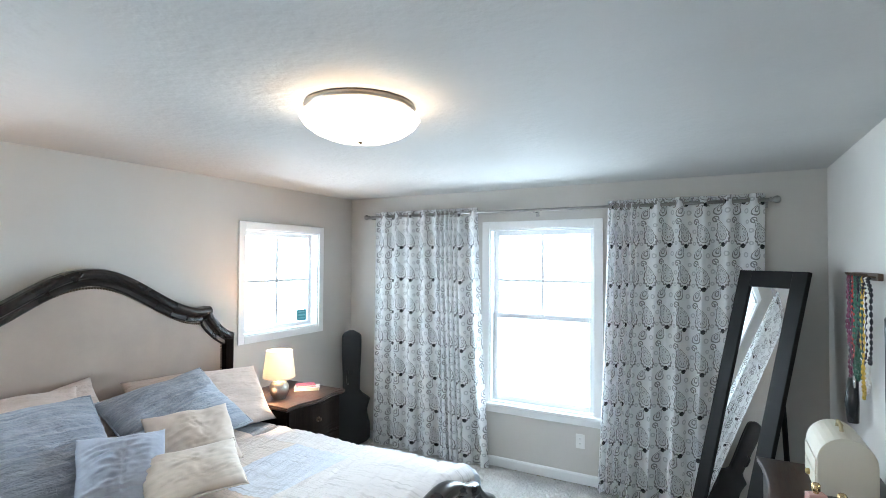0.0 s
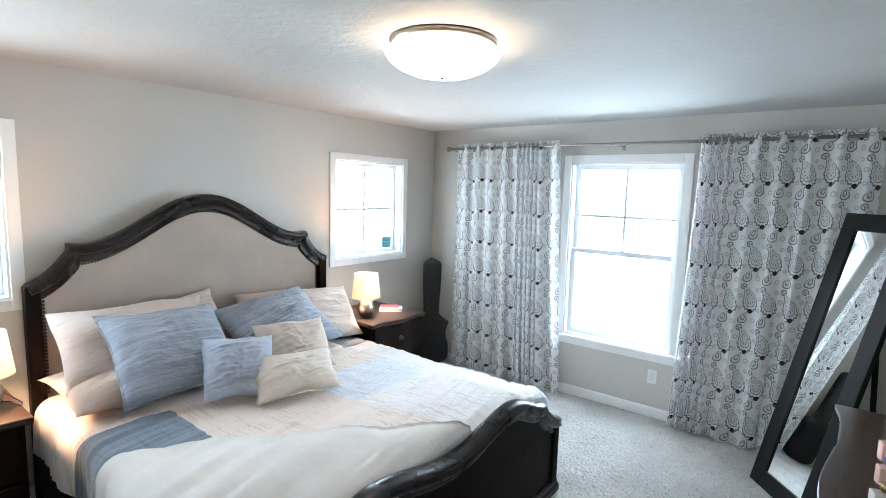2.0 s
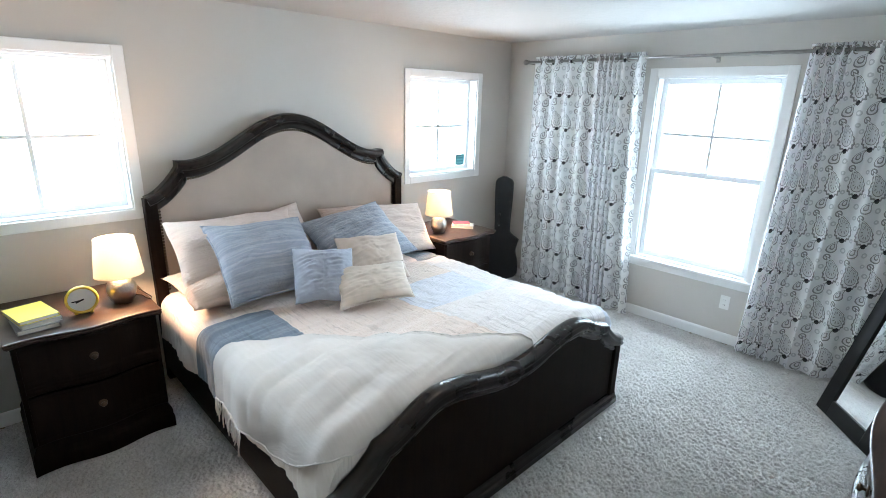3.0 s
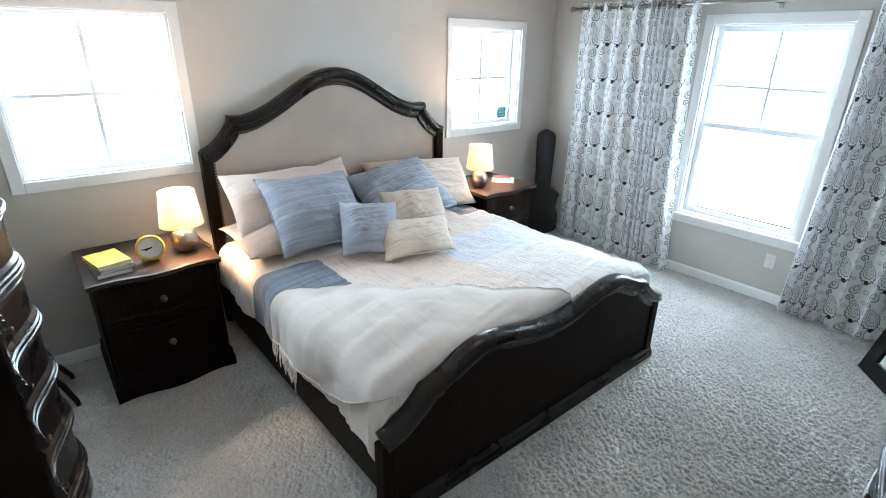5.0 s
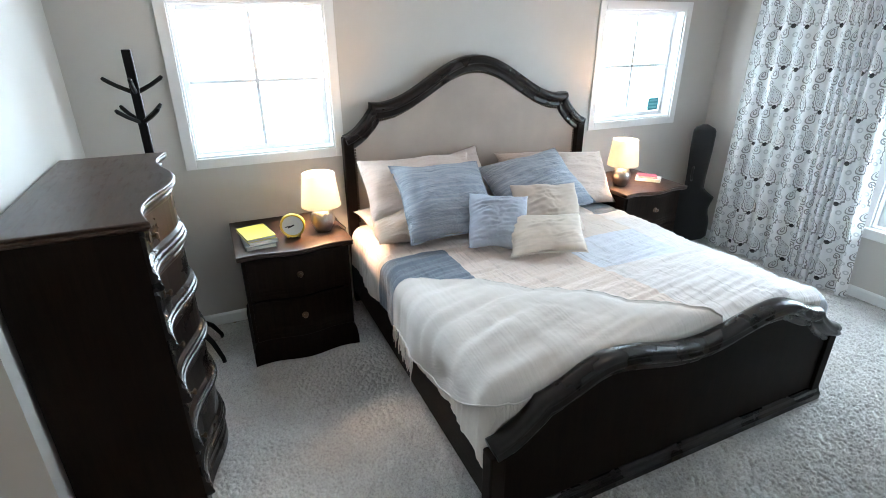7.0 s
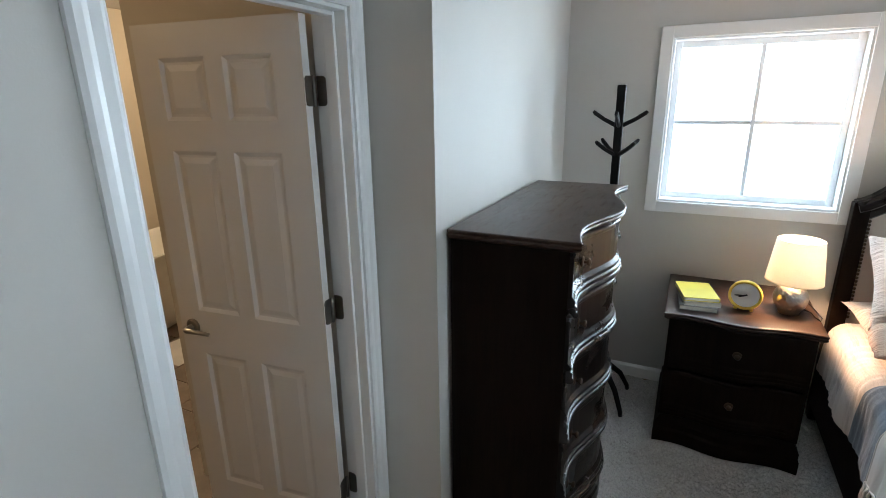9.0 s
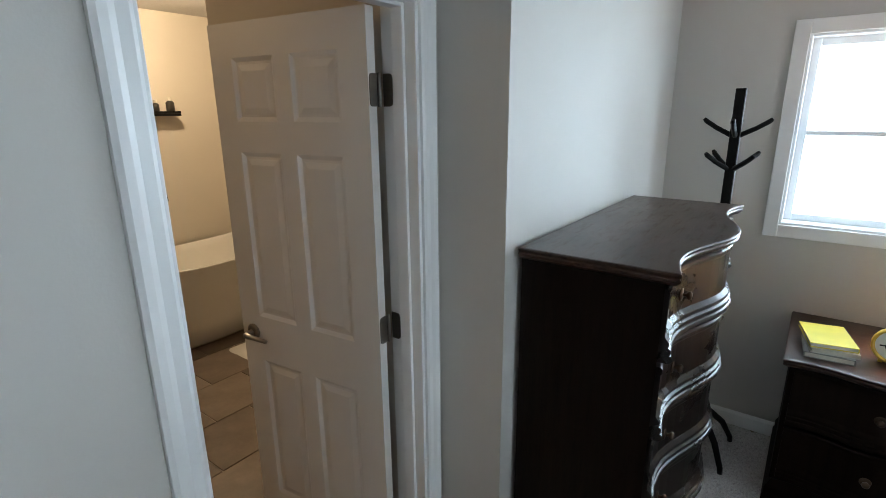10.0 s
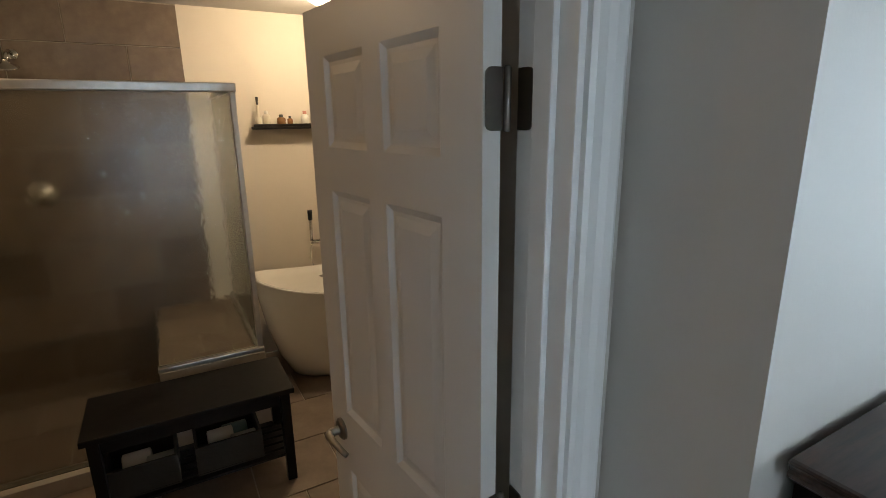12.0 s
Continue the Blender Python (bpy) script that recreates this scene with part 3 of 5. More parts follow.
def duvet_material():
    m = Nodes("patchwork_duvet")
    sep = m.node("ShaderNodeSeparateXYZ")
    m.link(m.coords(), sep.inputs[0])
    x, y = sep.outputs[0], sep.outputs[1]

    def inside(x0, x1, y0, y1):
        a = m.math("MULTIPLY", m.math("GREATER_THAN", x, x0), m.math("LESS_THAN", x, x1))
        b = m.math("MULTIPLY", m.math("GREATER_THAN", y, y0), m.math("LESS_THAN", y, y1))
        return m.math("MULTIPLY", a, b)

    col = m.ramp(m.noise(4, 4), [(0.3, (0.70, 0.605, 0.55)), (0.7, (0.75, 0.66, 0.605))])
    patches = (
        ((0.80, 1.36, -4.2, -3.13), (0.15, 0.185, 0.235)),
        ((-0.1, 0.66, -1.79, -1.0), (0.17, 0.20, 0.245)),
        ((0.66, 1.47, -1.79, -1.0), (0.75, 0.70, 0.685)),
        ((1.02, 1.47, -2.43, -1.79), (0.66, 0.68, 0.745)),
        ((1.47, 2.4, -2.43, -1.60), (0.75, 0.70, 0.685)),
        ((1.47, 2.4, -1.60, -1.0), (0.66, 0.68, 0.745)),
        ((1.36, 2.4, -4.2, -3.13), (0.74, 0.665, 0.60)),
        ((0.80, 2.4, -3.13, -2.43), (0.75, 0.625, 0.555)),
    )
    for area, c in patches:
        col = m.mix(inside(*area), col, c)
    # shade of the wrinkles, painted as dark streaks over the patch colours
    wrinkle_shade = m.noise(3.0, 4, m.mapped((1.3, 24, 1.3), turn=(0, 0, -0.62)), 0.6)
    dark = m.ramp(wrinkle_shade, [(0.34, (0.70, 0.68, 0.67)), (0.48, (1, 1, 1))])
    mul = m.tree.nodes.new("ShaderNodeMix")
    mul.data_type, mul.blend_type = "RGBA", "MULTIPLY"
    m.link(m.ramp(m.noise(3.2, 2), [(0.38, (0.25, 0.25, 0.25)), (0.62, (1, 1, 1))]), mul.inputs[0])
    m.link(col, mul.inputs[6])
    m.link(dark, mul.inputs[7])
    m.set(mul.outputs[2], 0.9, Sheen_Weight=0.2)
    slub = m.noise(2.0, 5, m.mapped((2.2, 46, 2.2), turn=(0, 0, -0.62)))
    m.bump(m.math("ADD", m.math("MULTIPLY", slub, 0.5), m.math("MULTIPLY", m.noise(700, 2), 0.1)), 0.75, 0.014)
    return m.mat


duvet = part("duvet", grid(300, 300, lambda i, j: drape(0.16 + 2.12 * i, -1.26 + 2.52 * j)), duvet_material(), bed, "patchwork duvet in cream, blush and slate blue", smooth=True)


def throw_top(v):
    # upper edge of the throw, from the hanging side towards the foot
    pts = [(-1.22, 1.17), (-1.0, 1.13), (-0.67, 1.29), (-0.37, 1.63), (-0.10, 1.95), (0.12, 2.12), (0.2, 2.20)]
    for (a, ua), (b, ub) in zip(pts, pts[1:]):
        if v <= b:
            k = (v - a) / (b - a)
            k = k * k * (3 - 2 * k) * 0.5 + k * 0.5
            return ua + (ub - ua) * k
    return pts[-1][1]


def throw_low(v):
    k = max(0.0, min(1.0, (v + 1.22) / 0.36))
    return 1.74 + 0.51 * math.sin(k * math.pi / 2) ** 0.9


def throw_at(i, j):
    v = -1.20 + 1.38 * j
    a, b = throw_top(v), throw_low(v)
    u = a + max(0.01, b - a) * i
    edge = 0.010 * max(0, 1 - i * 12)
    return drape(u, v, 0.022 + edge + 0.022 * math.sin(math.pi * min(1, i * 1.25)) * min(1, 3 * (1 - j))) + Vector((0, 0, 0.008 * noise.noise(Vector((u * 3 + v * 5, v * 4, 9)))))


bm = grid(48, 80, throw_at)
throw_blanket = thing("throw_blanket", "cream woven throw with fringe lying across the bed", "blanket")
part("weave", bm, cloth("cream_throw", (0.67, 0.615, 0.575), 500, 0.35, (0.61, 0.555, 0.515), 0.2, axis=1, soft_folds=0.3), throw_blanket, smooth=True)
hem = [throw_at(0.0, j / 60) for j in range(61)] + [throw_at(i / 20, 1.0) for i in range(1, 21)] + [throw_at(1.0, 1 - j / 60) for j in range(1, 61)] + [throw_at(1 - i / 20, 0.0) for i in range(1, 21)]
part("hem", tube([p - Vector((0, 0, 0.003)) for p in hem], 0.0045, 6), cloth("throw_hem", (0.67, 0.615, 0.575), 400, 0.3), throw_blanket, "stitched cream hem", smooth=True)
FRINGE = cloth("fringe_yarn", (0.72, 0.66, 0.60), 400, 0.3)
rng = random.Random(4)
for k in range(26):
    i = k / 25
    p = throw_at(0.01 + 0.55 * i, 0.0) + Vector((0, -0.004, 0))
    pts = [p]
    sway, out = rng.uniform(-0.02, 0.03), rng.uniform(0.0, 0.02)
    ln = rng.uniform(0.07, 0.12)
    for q in (0.25, 0.5, 0.75, 1.0):
        pts.append(p + Vector((sway * q + 0.006 * math.sin(q * 7 + k), -out * q, -ln * q)))
    part("tassel", tube(pts, [0.004, 0.005, 0.005, 0.004, 0.003], 6), FRINGE, throw_blanket, smooth=True)

# ---------- case furniture ----------


def serpentine(u, amp):
    """How far the front of a case bows out at u (0..1) along its width."""
    return amp * (math.cos(3 * math.pi * (u - 0.5)) + 0.35 * math.cos(math.pi * (u - 0.5)))


def front_path(wide, deep, z, amp, out=0.0, n=36):
    """The plan line of a serpentine front, with its two returning ends, at height z. Width runs along x, the front faces +y."""
    pts = [(-wide / 2 - out, 0.0, z)]
    for i in range(n + 1):
        u = i / n
        pts.append(((u - 0.5) * (wide + 2 * out), deep + out + serpentine(u, amp), z))
    pts.append((wide / 2 + out, 0.0, z))
    return pts


def slab(wide, deep, z0, z1, amp, out, steps):
    """A shaped slab with a moulded edge; steps are (inset, height share) pairs from the bottom up."""
    bm = bmesh.new()
    rings = []
    for inset, k in steps:
        rings.append([bm.verts.new(p) for p in front_path(wide, deep, z0 + (z1 - z0) * k, amp, out - inset)])
    for a, b in zip(rings, rings[1:]):
        for i in range(len(a)):
            j = (i + 1) % len(a)
            bm.faces.new((a[i], a[j], b[j], b[i]))
    bm.faces.new(rings[0][::-1])
    bm.faces.new(rings[-1])
    return bm


OGEE = [(0.016, 0.0), (0.010, 0.15), (0.004, 0.30), (0.002, 0.5), (0.005, 0.62), (0.003, 0.75), (0.0, 0.88), (0.003, 0.97), (0.008, 1.0)]


def knob_part(at, parent):
    back = part("knob_plate", moved(lathe([(0, 0), (0.021, 0), (0.019, 0.003), (0.010, 0.005), (0, 0.005)], 18), pose(*at, -90, 0, 0)), BRONZE, parent, "aged bronze back plate", smooth=True)
    part("knob", moved(lathe([(0.005, 0.004), (0.005, 0.014), (0.012, 0.018), (0.014, 0.024), (0.010, 0.029), (0, 0.030)], 16), pose(*at, -90, 0, 0)), BRONZE, back, "aged bronze knob", smooth=True)


def case_piece(name, label, category, wide, deep, high, rows, amp, at, turn, group="", pulls=(0.5,), columns=1, top=0.036, foot=0.13, relief=1.0):
    """A chest with a serpentine front: body, plinth, drawers between ledges, shaped top."""
    piece = thing(name, label, category, group, at, turn)
    front = CAPW if relief == 1.0 else DARK
    part("body", slab(wide - 0.03, deep - 0.030, foot, high - top, amp, 0, [(0, 0), (0, 1)]), DARK, piece, "dark espresso case body")
    part("plinth", slab(wide - 0.02, deep - 0.01, 0.0, foot, amp, 0.012, [(0.0, 0), (0.0, 0.45), (0.006, 0.55), (0.006, 0.75), (0.018, 0.9), (0.028, 1.0)]), front, piece, "moulded dark plinth")
    part("top", slab(wide, deep, high - top, high, amp, 0.012, OGEE), TOPW, piece, "worn dark wooden top with painted reflection streaks and moulded edge")
    gap = (high - top - foot) / rows
    inner = wide - 0.07
    for r in range(rows):
        z0, z1 = foot + gap * r, foot + gap * (r + 1)
        for c in range(columns):
            ua, ub = 0.035 / wide + c / columns * (1 - 0.07 / wide), 0.035 / wide + (c + 1) / columns * (1 - 0.07 / wide) - (0.006 if c < columns - 1 else 0)

            def face(out, z, n=22):
                return [((ua + (ub - ua) * i / n - 0.5) * wide, deep - 0.03 + out + serpentine(ua + (ub - ua) * i / n, amp), z) for i in range(n + 1)]

            levels = [(0.000, z0 + 0.008), (0.030, z0 + 0.008), (0.040, z0 + 0.013), (0.044, z0 + 0.022), (0.041, z0 + 0.031), (0.035, z0 + 0.034), (0.038, z0 + 0.040), (0.038, z0 + 0.049), (0.030, z0 + 0.054), (0.033, z0 + 0.060), (0.032, z0 + 0.068), (0.025, z0 + 0.076), (0.020, z0 + 0.082), (0.020, z1 - 0.030), (0.024, z1 - 0.022), (0.024, z1 - 0.012), (0.018, z1 - 0.006), (0.000, z1 - 0.006)]
            bm = bmesh.new()
            grid_rows = [[bm.verts.new(p) for p in face(0.020 + (o - 0.020) * relief if o > 0 else 0, z)] for o, z in levels]
            for a, b in zip(grid_rows, grid_rows[1:]):
                for i in range(len(a) - 1):
                    bm.faces.new((a[i], a[i + 1], b[i + 1], b[i]))
            bm.faces.new([g[0] for g in grid_rows])
            bm.faces.new([g[-1] for g in grid_rows][::-1])
            drawer = part("drawer", bm, front, piece, "dark drawer with serpentine moulded front")
            for f in pulls:
                u = ua + (ub - ua) * f
                knob_part(((u - 0.5) * wide, deep - 0.012 + serpentine(u, amp), (z0 + z1) / 2 + 0.012), drawer)
    return piece


case_piece("chest_of_drawers", "tall dark espresso chest of drawers with serpentine front", "chest", 1.10, 0.435, 1.355, 5, 0.040, (1.166, CH_Y + 0.016, 0), 0, pulls=(0.22, 0.78))
case_piece("nightstand", "dark two-drawer nightstand holding a lit lamp, clock and books", "nightstand", 0.65, 0.62, 0.740, 2, 0.016, (0.02, -3.995, 0), -90, "nightstands beside the bed", foot=0.15, relief=0.35)
case_piece("nightstand", "dark two-drawer nightstand with a lit lamp and small books", "nightstand", 0.62, 0.62, 0.740, 2, 0.016, (0.02, -1.190, 0), -90, "nightstands beside the bed", foot=0.15, relief=0.35)
case_piece("dresser", "long dark dresser with serpentine front under its mirror", "dresser", 1.85, 0.455, 0.86, 3, 0.030, (RX - 0.018, -2.19, 0), 90, pulls=(0.25, 0.75), columns=2)

# ---------- table lamps ----------


def shade_material():
    m = Nodes("lit_linen_shade")
    weave = m.noise(220, 3)
    col = m.ramp(weave, [(0.3, (0.84, 0.78, 0.67)), (0.7, (0.90, 0.85, 0.75))])
    m.set(col, 0.9)
    tr = m.node("ShaderNodeBsdfTranslucent")
    m.link(col, tr.inputs["Color"])
    mixer = m.tree.nodes.new("ShaderNodeMixShader")
    mixer.inputs[0].default_value = 0.55
    m.link(m.bsdf.outputs[0], mixer.inputs[1])
    m.link(tr.outputs[0], mixer.inputs[2])
    m.link(mixer.outputs[0], m.out.inputs["Surface"])
    m.bump(weave, 0.15, 0.002)
    return m.mat


SHADE = shade_material()
HAMMER = Nodes("hammered_pewter")
hv = HAMMER.node("ShaderNodeTexVoronoi", Scale=70.0)
HAMMER.link(HAMMER.coords(), hv.inputs["Vector"])
HAMMER.set((0.46, 0.43, 0.39), 0.3, 1.0)
HAMMER.bump(hv.outputs["Distance"], 0.5, 0.004)
BULB = glow("lit_bulb", (1.0, 0.75, 0.42), 25)


def table_lamp(at):
    lamp = thing("table_lamp", "lit table lamp with linen drum shade and hammered pewter base", "lamp", "bedside lamps", at)
    part("base", lathe([(0, 0), (0.045, 0), (0.047, 0.006), (0.050, 0.014), (0.064, 0.036), (0.073, 0.062), (0.075, 0.080), (0.070, 0.104), (0.057, 0.126), (0.038, 0.142), (0.020, 0.150), (0.014, 0.154), (0.012, 0.185), (0, 0.185)], 40), HAMMER.mat, lamp, "rounded hammered pewter base", smooth=True)
    body = bmesh.new()
    lathe([(0.120, 0.165), (0.1215, 0.163), (0.121, 0.170), (0.098, 0.368), (0.096, 0.370), (0.095, 0.367), (0.1185, 0.168), (0.120, 0.165)], 48, body)
    part("shade", body, SHADE, lamp, "cream linen drum shade glowing warm", smooth=True)
    ring = bmesh.new()
    for k in range(3):
        a = 2 * math.pi * k / 3
        tube([(0, 0, 0.30), (0.104 * math.cos(a), 0.104 * math.sin(a), 0.30)], 0.0018, 6, ring)
    part("shade_spider", ring, NICKEL, lamp)
    part("bulb", moved(lathe([(0, 0), (0.010, 0.0), (0.012, 0.02), (0.024, 0.045), (0.026, 0.06), (0.018, 0.078), (0, 0.084)], 16), pose(0, 0, 0.186)), BULB, lamp, "warm glowing bulb", smooth=True).visible_shadow = False
    return lamp


table_lamp((0.40, -3.785, 0.740))
table_lamp((0.39, -1.345, 0.740))

# ---------- ceiling lamp ----------
LX, LY = 2.10, -2.55
cl = thing("ceiling_light", "lit frosted glass bowl ceiling light with bronze finial", "ceiling light", at=(LX, LY, TOP))
cl.scale = (1.1, 1.1, 0.95)
part("pan", moved(lathe([(0, 0), (0.200, 0), (0.205, -0.010), (0.200, -0.028), (0.188, -0.034), (0.186, -0.028), (0, -0.026)], 56), pose(0, 0, 0)), NICKEL, cl, "brushed nickel pan", smooth=True)
ALAB = Nodes("lit_alabaster_glass")
veil = ALAB.noise(9, 6, rough=0.7)
ALAB.set((0.85, 0.82, 0.78), 0.25, Emission_Color=(1.0, 0.84, 0.66, 1), Emission_Strength=ALAB.math("MULTIPLY_ADD", veil, 7.0, 1.6))
ALAB.bump(ALAB.noise(30, 3), 0.3, 0.004)
bowl = moved(lathe([(0.214, -0.036), (0.219, -0.034), (0.221, -0.040), (0.205, -0.068), (0.170, -0.098), (0.120, -0.122), (0.060, -0.136), (0.012, -0.140), (0.012, -0.136), (0.060, -0.131), (0.118, -0.117), (0.167, -0.094), (0.201, -0.065), (0.214, -0.036)], 64), pose(0, 0, -0.018))
part("bowl", bowl, ALAB.mat, cl, "frosted alabaster glass bowl glowing warm", smooth=True)
part("finial", lathe([(0, -0.164), (0.006, -0.163), (0.010, -0.156), (0.007, -0.150), (0.016, -0.146), (0.020, -0.140), (0.004, -0.138), (0.004, -0.020), (0, -0.020)], 20), BRONZE, cl, "bronze finial", smooth=True)

# ---------- curtains ----------


def curtain_material():
    m = Nodes("paisley_curtain_cloth")
    sep = m.node("ShaderNodeSeparateXYZ")
    m.link(m.coords("UV"), sep.inputs[0])
    u, v = sep.outputs[0], sep.outputs[1]
    cw, ch = 0.150, 0.305
    cu = m.math("DIVIDE", m.math("ADD", u, m.math("MULTIPLY_ADD", m.noise(2.6, 2), 0.03, -0.015)), cw)
    v = m.math("ADD", v, m.math("MULTIPLY", m.math("SINE", m.math("MULTIPLY", m.math("FLOOR", cu), 2.1)), 0.010))
    pu = m.math("MULTIPLY", m.math("SUBTRACT", m.math("FRACT", cu), 0.5), cw)
    pv = m.math("MULTIPLY", m.math("SUBTRACT", m.math("FRACT", m.math("DIVIDE", v, ch)), 0.5), ch)

    pu, pv = m.math("MULTIPLY", pu, 0.48), m.math("MULTIPLY", pv, 0.48)

    def drop(cx, cy, wide, high, lean, taper=0.55, hook=0.9):
        """A paisley's body: the scaled radius in a leaning teardrop with a hooked tip, and its angle."""
        y = m.math("DIVIDE", m.math("SUBTRACT", pv, cy), high)
        bend = m.math("MULTIPLY", m.math("MULTIPLY", m.math("MAXIMUM", y, 0.0), m.math("MAXIMUM", y, 0.0)), hook)
        slim = m.math("MAXIMUM", m.math("MULTIPLY_ADD", y, -taper, 0.9), 0.16)
        x = m.math("DIVIDE", m.math("MULTIPLY_ADD", y, lean * high, m.math("SUBTRACT", pu, cx)), wide)
        x = m.math("DIVIDE", m.math("ADD", x, m.math("MULTIPLY", bend, 1.0 if lean > 0 else -1.0)), slim)
        return m.math("SQRT", m.math("ADD", m.math("MULTIPLY", x, x), m.math("MULTIPLY", y, y))), m.math("ARCTAN2", y, x)

    def band(d, at, half, wob=None):
        q = m.math("ABSOLUTE", m.math("SUBTRACT", m.math("ADD", d, wob) if wob else d, at))
        return m.math("LESS_THAN", q, half)

    def both(a, b):
        return m.math("MAXIMUM", a, b)

    def ring(cx, cy, radius, half):
        x, y = m.math("SUBTRACT", pu, cx), m.math("SUBTRACT", pv, cy)
        q = m.math("SQRT", m.math("ADD", m.math("MULTIPLY", x, x), m.math("MULTIPLY", y, y)))
        return m.math("LESS_THAN", m.math("ABSOLUTE", m.math("SUBTRACT", q, radius)), half)

    def outside(d):
        return m.math("GREATER_THAN", d, 1.0)

    # the large drop with its hooked tip, and the small one below it
    d, th = drop(0.006, 0.018, 0.024, 0.043, 0.12)
    scallop = m.math("MULTIPLY", m.math("SINE", m.math("MULTIPLY", th, 16.0)), 0.05)
    lines = band(d, 1.0, 0.075, scallop)
    lines = both(lines, band(d, 0.72, 0.03))
    lines = both(lines, m.math("MULTIPLY", m.math("LESS_THAN", m.math("ABSOLUTE", m.math("SINE", m.math("MULTIPLY", th, 5.0))), 0.45), band(d, 0.42, 0.10)))
    e, _ = drop(-0.012, -0.050, 0.0145, 0.020, -0.12)
    lines = both(lines, both(band(e, 1.0, 0.10), band(e, 0.45, 0.10)))
    lines = both(lines, m.math("MULTIPLY", ring(-0.020, 0.060, 0.009, 0.0020), outside(d)))
    fill = both(m.math("LESS_THAN", d, 0.72), m.math("MULTIPLY", m.math("LESS_THAN", e, 0.9), 0.7))
    dot = ring(0.012, -0.028, 0.0, 0.0080)
    curl = both(both(ring(-0.028, 0.026, 0.006, 0.0022), ring(0.024, -0.058, 0.007, 0.0022)), both(ring(-0.028, -0.016, 0.005, 0.0022), ring(0.029, 0.052, 0.005, 0.0022)))
    base = m.ramp(m.noise(6, 4), [(0.3, (0.91, 0.912, 0.915)), (0.7, (0.94, 0.942, 0.945))])
    colr = m.mix(m.math("MULTIPLY", fill, 0.22), base, (0.42, 0.42, 0.44))
    colr = m.mix(m.math("MULTIPLY", curl, 0.5), colr, (0.40, 0.40, 0.42))
    colr = m.mix(m.math("MULTIPLY", lines, 0.75), colr, (0.13, 0.125, 0.13))
    colr = m.mix(m.math("MULTIPLY", dot, 0.95), colr, (0.02, 0.02, 0.024))
    m.set(colr, 0.85, Sheen_Weight=0.1)
    tr = m.node("ShaderNodeBsdfTranslucent")
    m.link(colr, tr.inputs["Color"])
    mixer = m.tree.nodes.new("ShaderNodeMixShader")
    mixer.inputs[0].default_value = 0.55
    m.link(m.bsdf.outputs[0], mixer.inputs[1])
    m.link(tr.outputs[0], mixer.inputs[2])
    m.link(mixer.outputs[0], m.out.inputs["Surface"])
    m.bump(m.noise(900, 2), 0.1, 0.001)
    return m.mat


PAISLEY = curtain_material()


def curtain(x0, x1, b0, b1, seed, label, tight):
    """A grommet curtain from x0..x1 at the rod to b0..b1 at the floor; tight(s) gathers the folds."""
    nu, nv, top, low = 260, 36, 2.283, 0.012
    rnd = random.Random(seed)
    ph = [rnd.uniform(0, 6.28) for _ in range(6)]
    rows = []
    for j in range(nv + 1):
        k = j / nv
        z = top + (low - top) * k
        row = []
        for i in range(nu + 1):
            s = i / nu
            g = tight(s)
            xa, xb = x0 + (x1 - x0) * s, b0 + (b1 - b0) * s
            x = xa + (xb - xa) * k ** 1.3
            f = 2 * math.pi * g
            amp = 0.030 + 0.012 * k
            w = math.sin(f + 0.35 * k * math.sin(ph[0] + s * 5)) + 0.35 * k * math.sin(f * 0.53 + ph[1] + 1.5 * k)
            y = -0.100 + amp * w * 0.75
            x += 0.010 * k * math.sin(f * 2 + ph[2])
            zz = z + (0.008 * math.sin(f * 0.5 + ph[3]) * k if j == nv else 0)
            row.append(Vector((x, y, max(0.006, zz))))
        rows.append(row)
    bm = bmesh.new()
    uv = bm.loops.layers.uv.new("cloth")
    vs = [[bm.verts.new(p) for p in row] for row in rows]
    mid = rows[nv // 2]
    arc = [0.0]
    for a, b in zip(mid, mid[1:]):
        arc.append(arc[-1] + (b - a).length)
    for j in range(nv):
        for i in range(nu):
            f = bm.faces.new((vs[j][i], vs[j][i + 1], vs[j + 1][i + 1], vs[j + 1][i]))
            for loop, (q, w) in zip(f.loops, ((i, j), (i + 1, j), (i + 1, j + 1), (i, j + 1))):
                loop[uv].uv = (arc[q], rows[w][q].z)
    cur = thing("curtain", label, "curtain", "curtains at the tall window")
    part("cloth", bm, PAISLEY, cur, smooth=True)
    # grommets where the cloth crosses the rod
    for i in range(3, nu - 2):
        a, b = rows[1][i].y + 0.100, rows[1][i + 1].y + 0.100
        if a * b < 0:
            p = rows[1][i]
            ring = bmesh.new()
            pts = [(0.026 * math.cos(q * math.pi / 8), 0, 0.026 * math.sin(q * math.pi / 8)) for q in range(17)]
            tube(pts, 0.004, 6, ring)
            part("grommet", moved(ring, pose(p.x, -0.100, 2.237, 0, 0, 60 if a < 0 else -60)), RODM, cur, "pewter grommet", smooth=True)


